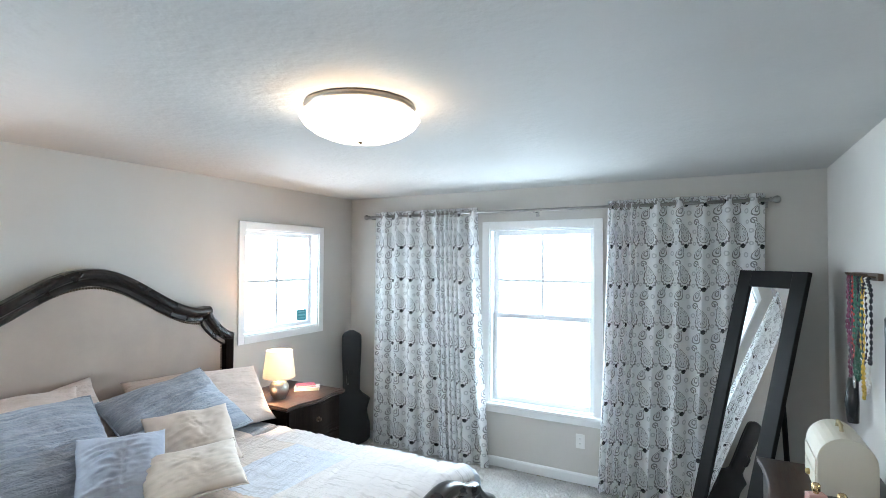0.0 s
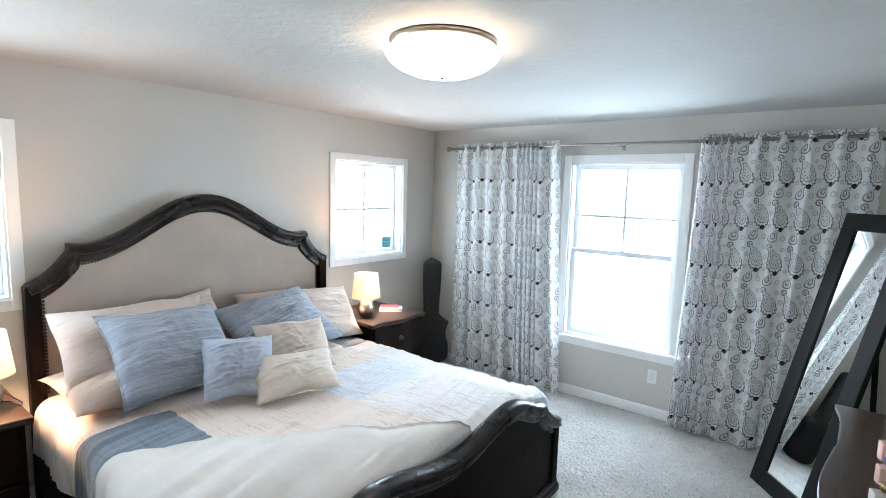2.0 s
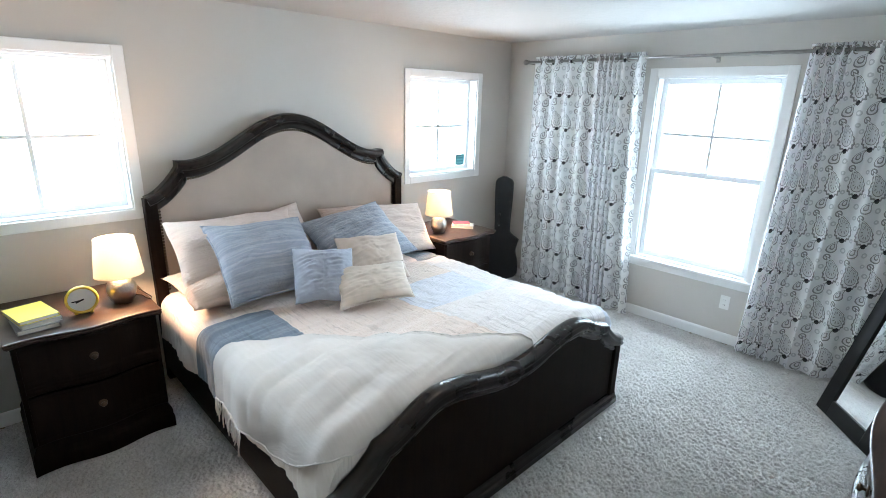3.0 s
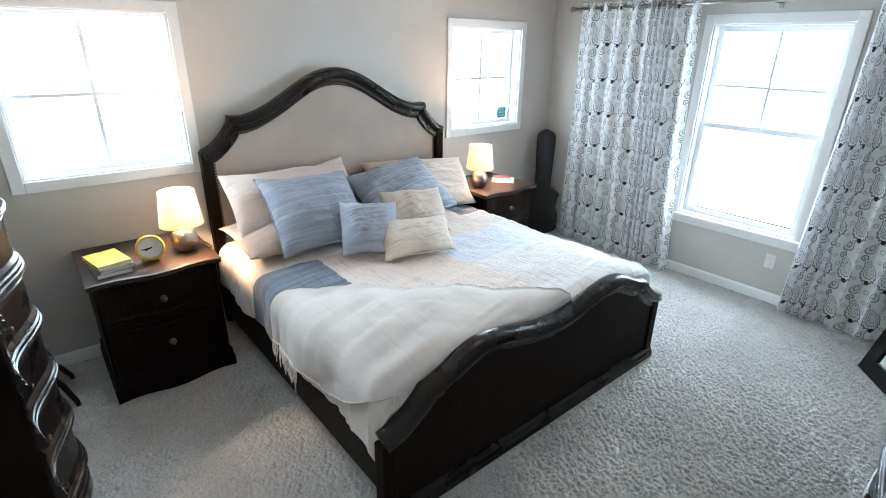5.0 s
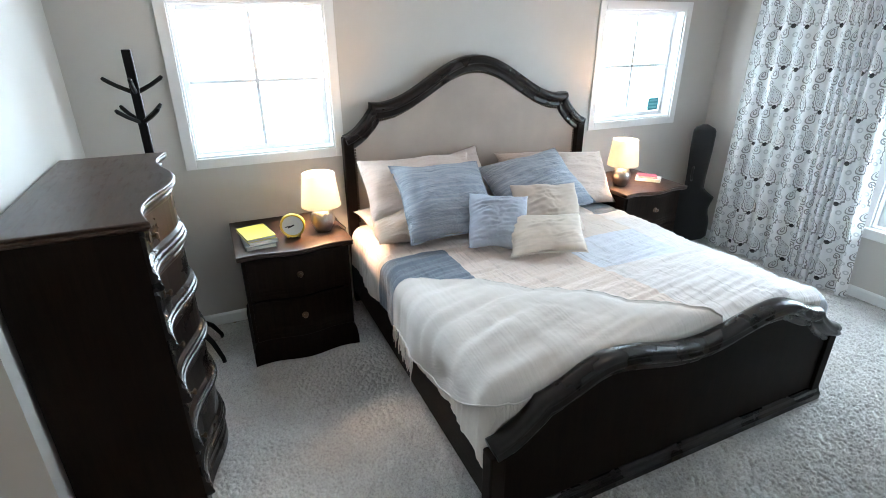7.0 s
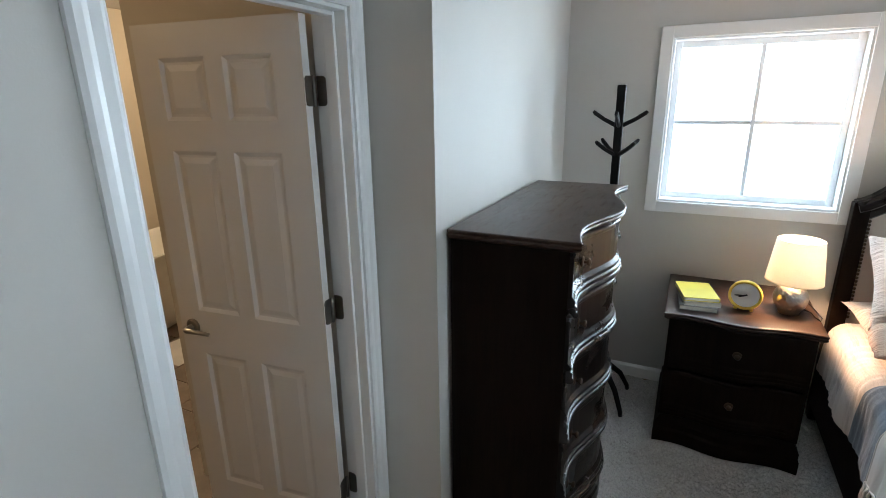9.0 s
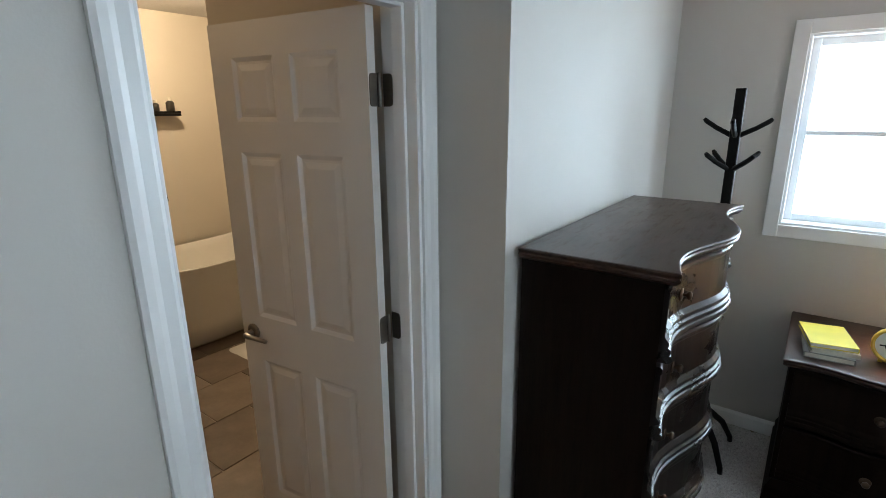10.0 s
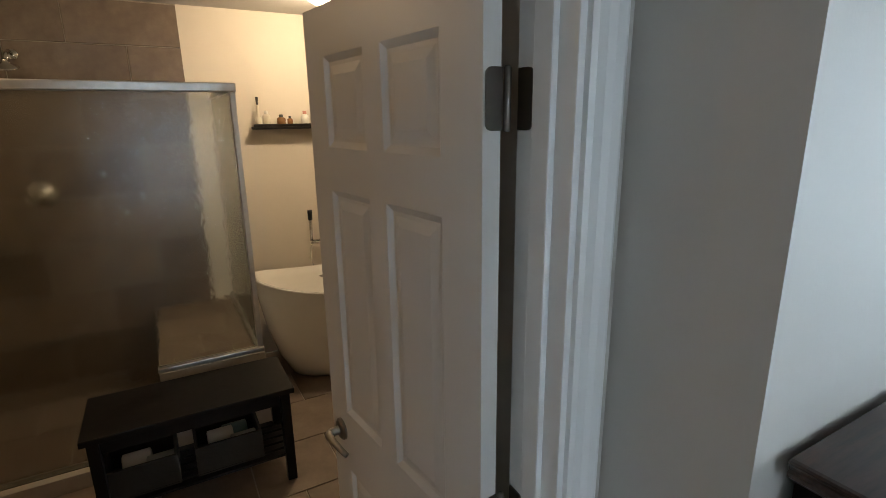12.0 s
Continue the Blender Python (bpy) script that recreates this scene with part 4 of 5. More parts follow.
curtain(0.385, 1.500, 0.365, 1.610, 3, "white curtain with black and grey paisley print", lambda s: 7.5 * s + 3.5 * max(0, min(1, (s - 0.62) / 0.2)))
curtain(2.620, 3.665, 2.525, 3.620, 8, "white paisley print curtain gathered beside the window", lambda s: 6.8 * s + 3.4 * min(1, s / 0.22))
rod = thing("curtain_rod", "pewter curtain rod with ball finials above the window", "curtain rod")
part("rod", tube([(0.31, -0.10, 2.237), (3.69, -0.10, 2.237)], 0.0125, 16), RODM, rod, smooth=True)
for x, s in ((0.31, -1), (3.69, 1)):
    part("finial", moved(lathe([(0.0125, -0.004), (0.018, 0), (0.018, 0.008), (0.011, 0.013), (0.022, 0.026), (0.027, 0.040), (0.022, 0.054), (0.010, 0.062), (0, 0.064)], 24), pose(x, -0.10, 2.237, 0, 90 * s, 0)), RODM, rod, "ball finial", smooth=True)
for x in (0.33, 2.02, 3.67):
    br = box((x - 0.010, -0.104, 2.216), (x + 0.010, -0.004, 2.224), 0.002)
    box((x - 0.014, -0.008, 2.19), (x + 0.014, -0.0005, 2.25), 0.002, br)
    part("bracket", br, RODM, rod)

# ---------- pillows ----------


def pillow(name, label, material, wide, high, thick, at, lean, yaw, roll=0.0, seed=0, flange=0.0, pleats=0, group="pillows on the bed"):
    """A soft cushion standing on its lower edge and leaning back; width along y, thickness along x."""
    nu, nv = 44, 60 if pleats else 40

    def face(sign):
        def place(i, j):
            a, b = 2 * i - 1, 2 * j - 1
            ea, eb = 1 - a * a, 1 - b * b
            puff = max(0, ea * eb) ** 0.52
            pinch = 1 - 0.075 * (1 - abs(b) ** 2) * abs(a) ** 4
            pinch2 = 1 - 0.085 * (1 - abs(a) ** 2) * abs(b) ** 4
            q = Vector((a * 2 + seed, b * 2, sign + seed * 0.37))
            w = (0.030 * noise.noise(q * 0.8) + 0.010 * noise.noise(q * 2.1) + 0.012 * noise.noise(Vector((a * 1.5 + seed, b * 12 - a * 3, 3))) + 0.008 * noise.noise(Vector((a * 7 + seed, b * 9 + a * 4, 9)))) * puff
            if pleats and sign > 0 and abs(a) < 0.62:
                w += 0.011 * ((b * 6.5) % 1.0) * max(0.0, min(1.0, (0.70 - abs(b)) / 0.08)) * min(1.0, abs(a) / 0.05) * min(1.0, (0.62 - abs(a)) / 0.06)
            slump = 0.02 * (1 - abs(a)) * (b < 0) * b * b
            wave = 0.018 * noise.noise(Vector((a * 1.7, b * 1.7, seed * 1.3)))
            return Vector((sign * (thick / 2 * puff) + w, a * wide / 2 * pinch + wave, high / 2 + b * high / 2 * pinch2 + slump + wave))
        return place

    bm = bmesh.new()
    grid(nu, nv, face(1), bm)
    grid(nu, nv, face(-1), bm)
    bmesh.ops.remove_doubles(bm, verts=bm.verts, dist=0.0015)
    ob = thing(name, label, "pillow", group, at)
    ob.matrix_basis = pose(*at, 0, 0, yaw) @ pose(0, 0, 0, 0, lean, 0) @ pose(0, 0, 0, roll, 0, 0)
    part("cover", bm, material, ob, smooth=True)
    if flange:
        edge = [(0, wide / 2 * s, high * t) for s, t in ((-1, 0), (1, 0), (1, 1), (-1, 1), (-1, 0))]
        loop = []
        for (x0, y0, z0), (x1, y1, z1) in zip(edge, edge[1:]):
            for k in range(12):
                q = k / 12
                a, b = (y0 + (y1 - y0) * q) / (wide / 2), (z0 + (z1 - z0) * q) / (high / 2) - 1
                loop.append((0, a * wide / 2 * (1 - 0.075 * (1 - b * b) * abs(a) ** 4) + 0.018 * noise.noise(Vector((a * 1.7, b * 1.7, seed * 1.3))), high / 2 + b * high / 2 * (1 - 0.085 * (1 - a * a) * abs(b) ** 4) + 0.018 * noise.noise(Vector((a * 1.7, b * 1.7, seed * 1.3)))))
        loop.append(loop[0])
        part("piping", tube(loop, flange, 6), material, ob, smooth=True)
    return ob


CREAM = cloth("cream_linen", (0.66, 0.54, 0.475), 600, 0.9, (0.56, 0.45, 0.39), 0.35, axis=2, soft_folds=0.14, creases=0.22)
TAUPE = cloth("taupe_linen", (0.54, 0.41, 0.33), 600, 0.9, (0.44, 0.33, 0.26), 0.35, axis=2, soft_folds=0.14, creases=0.22)
BLUE = cloth("slate_blue_linen", (0.30, 0.335, 0.40), 500, 1.0, (0.45, 0.485, 0.545), 0.6, axis=2, soft_folds=0.10, creases=0.30)
BLUE2 = cloth("pale_blue_cotton", (0.39, 0.43, 0.51), 600, 0.4, soft_folds=0.12, creases=0.1)
OAT = cloth("oat_boucle", (0.64, 0.545, 0.47), 220, 0.3, soft_folds=0.15)
IVORY = cloth("ivory_weave", (0.77, 0.69, 0.61), 300, 0.4, (0.66, 0.60, 0.53), 0.5, axis=2, soft_folds=0.12)
PZ = BT + 0.012
pillow("bed_pillow", "cream linen pillow leaning on the headboard", CREAM, 0.80, 0.47, 0.30, (0.37, -2.84, PZ + 0.02), -34, 3, 8, 1)
pillow("bed_pillow", "taupe pillow lying under the others", TAUPE, 0.86, 0.50, 0.22, (0.72, -3.10, PZ + 0.06), -82, 2, 0, 2)
pillow("bed_pillow", "cream linen pillow at the edge of the bed", CREAM, 0.84, 0.49, 0.30, (0.51, -3.08, PZ + 0.085), -42, 2, -2, 3)
pillow("bed_pillow", "cream linen pillow leaning on the headboard", CREAM, 0.94, 0.47, 0.30, (0.47, -1.97, PZ + 0.02), -42, -6, -3, 4)
pillow("euro_pillow", "slate blue striped pillow with cream piping", BLUE, 0.66, 0.58, 0.25, (0.78, -3.00, PZ + 0.04), -48, 4, -4, 5, 0.006)
pillow("euro_pillow", "slate blue striped pillow tilted sideways", BLUE, 0.70, 0.56, 0.25, (0.74, -2.24, PZ + 0.075), -56, -10, 13, 6, 0.006)
pillow("throw_pillow", "oat coloured textured cushion", OAT, 0.46, 0.37, 0.20, (0.92, -2.40, PZ + 0.02), -43, -20, 2, 7)
pillow("throw_pillow", "small pale blue cushion with pleated bands", BLUE2, 0.38, 0.38, 0.18, (1.02, -2.86, PZ + 0.02), -42, -24, -3, 8, pleats=1)
pillow("throw_pillow", "small ivory woven lumbar cushion", IVORY, 0.47, 0.27, 0.17, (1.20, -2.60, PZ + 0.018), -46, -20, 2, 9, 0.004)

# ---------- standing mirror ----------
MA, MB = Vector((3.165, -0.515, 0.004)), Vector((3.490, -0.920, 0.004))
ey = (MA - MB).normalized()
en = Vector((0, 0, 1)).cross(ey)
H, LEAN = 1.806, radians(14)
up = Vector((0, 0, math.cos(LEAN))) - en * math.sin(LEAN)
fy = up.cross(ey)
mid = (MA + MB) / 2
MM = Matrix(((ey.x, fy.x, up.x, mid.x), (ey.y, fy.y, up.y, mid.y), (ey.z, fy.z, up.z, mid.z), (0, 0, 0, 1)))
sm = thing("standing_mirror", "tall leaning mirror in a wide black frame", "mirror")
sm.matrix_basis = MM
wm = (MA - MB).length / 2
fw = 0.105
for nm, lo, hi in (("frame_stile", (-wm, -0.03, 0), (-wm + fw, 0, H)), ("frame_stile", (wm - fw, -0.03, 0), (wm, 0, H)), ("frame_rail", (-wm + fw, -0.03, 0), (wm - fw, 0, fw)), ("frame_rail", (-wm + fw, -0.03, H - fw), (wm - fw, 0, H))):
    part(nm, box(lo, hi, 0.004), BLACKW, sm, "black lacquered frame")
part("mirror_glass", box((-wm + fw, -0.022, fw), (wm - fw, -0.012, H - fw)), MIRROR, sm, "silvered mirror glass")
part("bevel", box((-wm + fw - 0.001, -0.013, fw - 0.001), (wm - fw + 0.001, -0.0115, fw + 0.022), 0), MIRROR, sm, "bevelled mirror edge")
part("back_panel", box((-wm + 0.02, -0.040, 0.02), (wm - 0.02, -0.031, H - 0.02), 0.001), BLACKW, sm)
lp = MM.inverted() @ (mid - en * 0.43 - Vector((0, 0, 0.003)))
for s in (-1, 1):
    part("easel_leg", tube([(s * 0.17, -0.045, 1.20), (s * 0.15, lp.y, lp.z + 0.012)], 0.015, 8), BLACKW, sm, "black easel leg")
part("easel_bar", tube([(-0.16, lp.y * 0.6, lp.z * 0.6 + 0.48), (0.16, lp.y * 0.6, lp.z * 0.6 + 0.48)], 0.010, 8), BLACKW, sm)

# ---------- bathroom ----------
TILE = Nodes("brown_slate_tile")
oi = TILE.tree.nodes.new("ShaderNodeObjectInfo")
tv = TILE.math("ADD", TILE.math("MULTIPLY", TILE.noise(7, 6, rough=0.65), 0.7), TILE.math("MULTIPLY", oi.outputs["Random"], 0.3))
TILE.set(TILE.ramp(tv, [(0.30, (0.115, 0.083, 0.060)), (0.5, (0.175, 0.130, 0.098)), (0.72, (0.25, 0.195, 0.15))]), TILE.math("MULTIPLY_ADD", TILE.noise(12, 4), 0.3, 0.3))
TILE.bump(TILE.noise(40, 5), 0.25, 0.004)
FTILE = Nodes("taupe_floor_tile")
oj = FTILE.tree.nodes.new("ShaderNodeObjectInfo")
fv = FTILE.math("ADD", FTILE.math("MULTIPLY", FTILE.noise(6, 6, rough=0.65), 0.7), FTILE.math("MULTIPLY", oj.outputs["Random"], 0.3))
FTILE.set(FTILE.ramp(fv, [(0.30, (0.13, 0.095, 0.072)), (0.5, (0.19, 0.145, 0.115)), (0.72, (0.27, 0.215, 0.175))]), FTILE.math("MULTIPLY_ADD", FTILE.noise(12, 4), 0.25, 0.30))
FTILE.bump(FTILE.noise(40, 5), 0.2, 0.003)
GROUT = plain("beige_grout", (0.36, 0.32, 0.27), 0.9)
ACRYL = plain("white_acrylic", (0.80, 0.78, 0.74), 0.14, vary=0.01)
ALU = metal("satin_aluminium", (0.55, 0.52, 0.48), 0.32)

bath_floor = setting("floor_bathroom", box((0.25, BY, -0.08), (RX, DW - 0.06, -0.006)), GROUT, "taupe ceramic tiled bathroom floor", "floor")

tub = thing("bathtub", "white freestanding oval acrylic bathtub", "bathtub", at=(1.10, -8.17, 0))


def tub_ring(a, b, z, n=56, rise=0.0):
    return [(a * math.copysign(abs(math.cos(q)) ** 0.86, math.cos(q)), b * math.copysign(abs(math.sin(q)) ** 0.86, math.sin(q)), 1.14 * z + rise * abs(math.cos(q)) ** 2.2) for q in (2 * math.pi * k / n for k in range(n))]


bm = bmesh.new()
rings = []
for a, b, z, rise in ((0.55, 0.21, 0.0, 0), (0.61, 0.25, 0.03, 0), (0.69, 0.315, 0.16, 0.01), (0.755, 0.362, 0.34, 0.03), (0.800, 0.385, 0.52, 0.08), (0.815, 0.392, 0.575, 0.10), (0.818, 0.394, 0.582, 0.10), (0.812, 0.388, 0.587, 0.10), (0.800, 0.376, 0.585, 0.10), (0.780, 0.360, 0.54, 0.09), (0.70, 0.31, 0.30, 0.03), (0.60, 0.25, 0.18, 0), (0.45, 0.18, 0.15, 0)):
    rings.append([bm.verts.new(p) for p in tub_ring(a, b, z, rise=rise)])
for p, q in zip(rings, rings[1:]):
    for i in range(56):
        bm.faces.new((p[i], p[(i + 1) % 56], q[(i + 1) % 56], q[i]))
bm.faces.new(rings[0][::-1])
bm.faces.new(rings[-1])
part("shell", bm, ACRYL, tub, "glossy white tub shell", smooth=True)
part("overflow", box((0.20, -0.352, 0.575), (0.30, -0.340, 0.600), 0.006), CHROME, tub, "chrome overflow slot")

filler = thing("tub_faucet", "chrome floor-mounted tub filler with hand shower", "faucet", at=(1.30, -8.565, 0))
part("riser", tube([(0, 0, 0), (0, 0, 1.06), (-0.012, 0.012, 1.13), (-0.04, 0.04, 1.185), (-0.085, 0.085, 1.205), (-0.13, 0.13, 1.185), (-0.155, 0.155, 1.13), (-0.16, 0.16, 1.07)], 0.013, 14), CHROME, filler, "chrome gooseneck spout", smooth=True)
part("floor_flange", lathe([(0, 0), (0.045, 0), (0.045, 0.008), (0.018, 0.020), (0, 0.020)], 24), CHROME, filler, smooth=True)
part("mixer", tube([(-0.09, 0, 0.86), (-0.03, 0, 0.86), (0.09, 0, 0.86)], [0.016, 0.022, 0.016], 14), CHROME, filler, smooth=True)
part("lever", tube([(-0.09, 0.0, 0.86), (-0.095, 0.03, 0.89), (-0.10, 0.05, 0.91)], 0.006), CHROME, filler, smooth=True)
hs = part("hand_shower", tube([(0.10, 0.01, 0.87), (0.10, 0.02, 0.96), (0.10, 0.02, 1.06)], [0.011, 0.012, 0.014], 12), CHROME, filler, smooth=True)
part("spray_head", tube([(0.10, 0.02, 1.04), (0.10, 0.022, 1.11)], [0.017, 0.018], 12), BLACKW, hs, "dark spray head", smooth=True)
part("hose", tube([(0.10, 0.01, 0.86), (0.12, 0.03, 0.74), (0.09, 0.03, 0.62), (0.03, 0.02, 0.66), (0.01, 0.0, 0.80)], 0.006, 8), CHROME, filler, smooth=True)

# shower
SY, SX = -7.56, 2.005
shower = thing("shower", "glazed shower enclosure with textured glass and aluminium frame", "shower")
seat = part("seat", box((SX - 0.03, BY + 0.004, 0), (2.50, SY + 0.04, 0.515), 0.004), GROUT, shower, "tiled shower seat")
part("curb", box((2.50, SY - 0.06, -0.006), (RX - 0.004, SY + 0.05, 0.085), 0.004), GROUT, shower, "shower curb")
RAIN = Nodes("rain_glass")
rv = RAIN.node("ShaderNodeTexVoronoi", Scale=42.0)
RAIN.link(RAIN.mapped((1, 1, 0.7)), rv.inputs["Vector"])
RAIN.set((0.74, 0.76, 0.71), 0.16, Transmission_Weight=1.0, IOR=1.25)
RAIN.bump(RAIN.math("ADD", rv.outputs["Distance"], RAIN.noise(30, 3)), 0.22, 0.006)
FT = 1.945


def glass_panel(x0, x1, z0, z1, y=SY, label="textured rain glass panel"):
    fr = bmesh.new()
    w = 0.024
    for lo, hi in (((x0, y - 0.014, z0), (x0 + w, y + 0.014, z1)), ((x1 - w, y - 0.014, z0), (x1, y + 0.014, z1)), ((x0 + w, y - 0.013, z0), (x1 - w, y + 0.013, z0 + w)), ((x0 + w, y - 0.013, z1 - w), (x1 - w, y + 0.013, z1))):
        box(lo, hi, 0.003, fr)
    f = part("panel_frame", fr, ALU, shower, "satin aluminium panel frame")
    p = part("glass", box((x0 + w, y - 0.004, z0 + w), (x1 - w, y + 0.004, z1 - w)), RAIN.mat, f, label)
    p.visible_shadow = False


for lo, hi in (((SX + 0.002, SY - 0.004, 0.540), (2.5, SY + 0.004, FT - 0.031)), ((2.5, SY - 0.004, 0.086), (3.27, SY + 0.004, FT - 0.031))):
    big = part("glass", box(lo, hi), RAIN.mat, shower, "textured rain glass panel")
    big.visible_shadow = False
part("mullion", box((3.27, SY - 0.016, 0.086), (3.30, SY + 0.016, FT - 0.031), 0.003), ALU, shower, "satin aluminium mullion")
part("curb_track", box((2.503, SY - 0.016, 0.0855), (3.27, SY - 0.0045, 0.11), 0.003), ALU, shower)
glass_panel(3.302, 3.93, 0.09, FT - 0.06, SY + 0.03, "textured rain glass shower door")
part("head_rail", box((SX - 0.03, SY - 0.028, FT - 0.03), (RX - 0.004, SY + 0.046, FT + 0.012), 0.005), ALU, shower, "satin aluminium head rail")
part("seat_track", box((SX - 0.03, SY - 0.02, 0.515), (2.503, SY + 0.034, 0.539), 0.004), ALU, shower, "aluminium track on the seat")
part("side_track", box((SX - 0.03, BY + 0.006, 0.515), (SX + 0.01, SY - 0.021, 0.537), 0.003), ALU, shower)
part("corner_post", box((SX - 0.028, SY - 0.014, 0.539), (SX - 0.001, SY + 0.016, FT - 0.03), 0.003), ALU, shower, "aluminium corner post")
part("side_rail", box((SX - 0.028, BY + 0.006, FT - 0.03), (SX - 0.002, SY - 0.029, FT + 0.008), 0.004), ALU, shower)
sg = part("side_glass", box((SX - 0.018, BY + 0.012, 0.537), (SX - 0.010, SY - 0.022, FT - 0.031)), RAIN.mat, shower, "textured rain glass side panel")
sg.visible_shadow = False
part("door_pull", tube([(3.36, SY + 0.045, 0.95), (3.36, SY + 0.075, 0.96), (3.36, SY + 0.075, 1.14), (3.36, SY + 0.045, 1.15)], 0.007), ALU, shower, smooth=True)
head = thing("wall_shower", "chrome wall shower arm and rose above the glass", "shower fixture")
part("arm", tube([(3.0, BY + 0.014, 2.16), (3.0, BY + 0.10, 2.17), (3.0, BY + 0.16, 2.15), (3.0, BY + 0.20, 2.11)], 0.010), CHROME, head, smooth=True)
part("flange", moved(lathe([(0, 0), (0.030, 0), (0.028, 0.006), (0.012, 0.012), (0, 0.012)], 20), pose(3.0, BY + 0.011, 2.16, -90, 0, 0)), CHROME, head, smooth=True)
part("rose", moved(lathe([(0.010, 0.05), (0.016, 0.03), (0.050, 0.012), (0.058, 0.004), (0.054, 0), (0, 0)], 24), pose(3.0, BY + 0.225, 2.068, -20, 0, 0)), CHROME, head, smooth=True)
valve = thing("shower_valve", "chrome shower valve on the tiled wall", "valve")
part("plate", moved(lathe([(0, 0), (0.075, 0), (0.070, 0.006), (0.030, 0.010), (0.026, 0.05), (0, 0.05)], 28), pose(3.0, BY + 0.011, 1.36, -90, 0, 0)), CHROME, valve, smooth=True)
part("handle", tube([(3.0, BY + 0.058, 1.36), (2.95, BY + 0.065, 1.35), (2.91, BY + 0.066, 1.335)], [0.012, 0.010, 0.008]), CHROME, valve, smooth=True)

# shelf with bottles
shelf = thing("wall_shelf", "dark wooden ledge shelf on the bathroom wall", "shelf")
part("board", box((0.88, BY + 0.002, 1.715), (1.745, BY + 0.115, 1.733), 0.003), BLACKW, shelf)
part("lip", box((0.88, BY + 0.105, 1.733), (1.745, BY + 0.116, 1.752), 0.002), BLACKW, shelf)
rng = random.Random(11)
POTS = [plain("amber_glass", (0.20, 0.09, 0.03), 0.2), plain("cream_bottle", (0.66, 0.60, 0.50), 0.35), plain("rose_bottle", (0.55, 0.25, 0.20), 0.35), plain("dark_jar", (0.03, 0.025, 0.02), 0.3), plain("white_jar", (0.72, 0.70, 0.66), 0.35)]
NAMES = ["brown glass", "cream plastic", "rose coloured", "dark glass", "white ceramic"]
x = 0.93
k = 0
while x < 1.72:
    c = rng.choice((0, 1, 2, 3, 4))
    r, h = rng.uniform(0.018, 0.034), rng.uniform(0.05, 0.12)
    b = thing("bottle", NAMES[c] + " toiletry bottle on the bathroom shelf", "bottle", "toiletries on the shelf", (x, BY + 0.055, 1.7331))
    part("body", lathe([(0, 0), (r, 0), (r, h * 0.75), (r * 0.6, h * 0.88), (r * 0.45, h * 0.9), (0, h * 0.9)], 16), POTS[c], b, smooth=True)
    part("cap", lathe([(r * 0.5, h * 0.9), (r * 0.5, h * 1.12), (r * 0.4, h * 1.15), (0, h * 1.15)], 14), POTS[(c + 3) % 5], b, smooth=True)
    x += 2 * r + rng.uniform(0.012, 0.06)
stick = thing("bottle", "slim dark reed bottle leaning on the bathroom shelf", "bottle", "toiletries on the shelf", (1.70, BY + 0.06, 1.7331))
part("body", lathe([(0, 0), (0.024, 0), (0.022, 0.05), (0.010, 0.07), (0.008, 0.14), (0.011, 0.15), (0, 0.15)], 14), POTS[1], stick, smooth=True)
part("stopper", lathe([(0.007, 0.15), (0.010, 0.20), (0, 0.205)], 12), POTS[3], stick, smooth=True)

# bathroom ceiling light
bl = thing("bathroom_light", "lit warm dome light on the bathroom ceiling", "ceiling light", "bathroom ceiling lights", at=(1.39, -7.85, TOPB))
part("dome", lathe([(0.115, -0.012), (0.118, -0.022), (0.100, -0.055), (0.06, -0.078), (0, -0.086)], 40), glow("lit_bath_glass", (1.0, 0.74, 0.42), 9), bl, "glowing glass dome", smooth=True).visible_shadow = False
part("rim", lathe([(0, 0), (0.125, 0), (0.125, -0.014), (0.115, -0.016), (0, -0.012)], 40), ALU, bl, smooth=True)
copy_thing(bl, pose(3.15, -7.10, TOPB))

# black bench with baskets
BX0, BX1, BY0, BY1 = 1.930, 2.800, -7.425, -7.025
bench = thing("bench", "black wooden bench with a slatted lower shelf", "bench")
part("seat", box((BX0, BY0, 0.490), (BX1, BY1, 0.518), 0.004), BLACKW, bench, "black lacquered bench top")
for x in (BX0 + 0.02, BX1 - 0.065):
    for y in (BY0 + 0.02, BY1 - 0.065):
        part("leg", box((x, y, -0.004), (x + 0.045, y + 0.045, 0.49), 0.003), BLACKW, bench)
for y in (BY0 + 0.03, BY1 - 0.055):
    part("apron", box((BX0 + 0.066, y, 0.425), (BX1 - 0.066, y + 0.022, 0.489), 0.002), BLACKW, bench)
for k in range(6):
    y = BY0 + 0.03 + k * 0.058
    part("slat", box((BX0 + 0.03, y, 0.135), (BX1 - 0.03, y + 0.042, 0.150), 0.002), BLACKW, bench)
BASKET = cloth("dark_woven_basket", (0.022, 0.020, 0.018), 90, 0.9, sheen=0.0)
for x, label in ((2.09, "dark woven basket holding folded towels"), (2.46, "dark woven basket holding toiletries")):
    bk = thing("basket", label, "basket", "baskets under the bench", (x, -7.36, 0.151))
    bm = bmesh.new()
    for lo, hi in (((0, 0, 0), (0.30, 0.27, 0.01)), ((0, 0, 0.01), (0.30, 0.014, 0.15)), ((0, 0.256, 0.01), (0.30, 0.27, 0.15)), ((0, 0.014, 0.01), (0.014, 0.256, 0.15)), ((0.286, 0.014, 0.01), (0.30, 0.256, 0.15))):
        box(lo, hi, 0.003, bm)
    part("wall", bm, BASKET, bk)
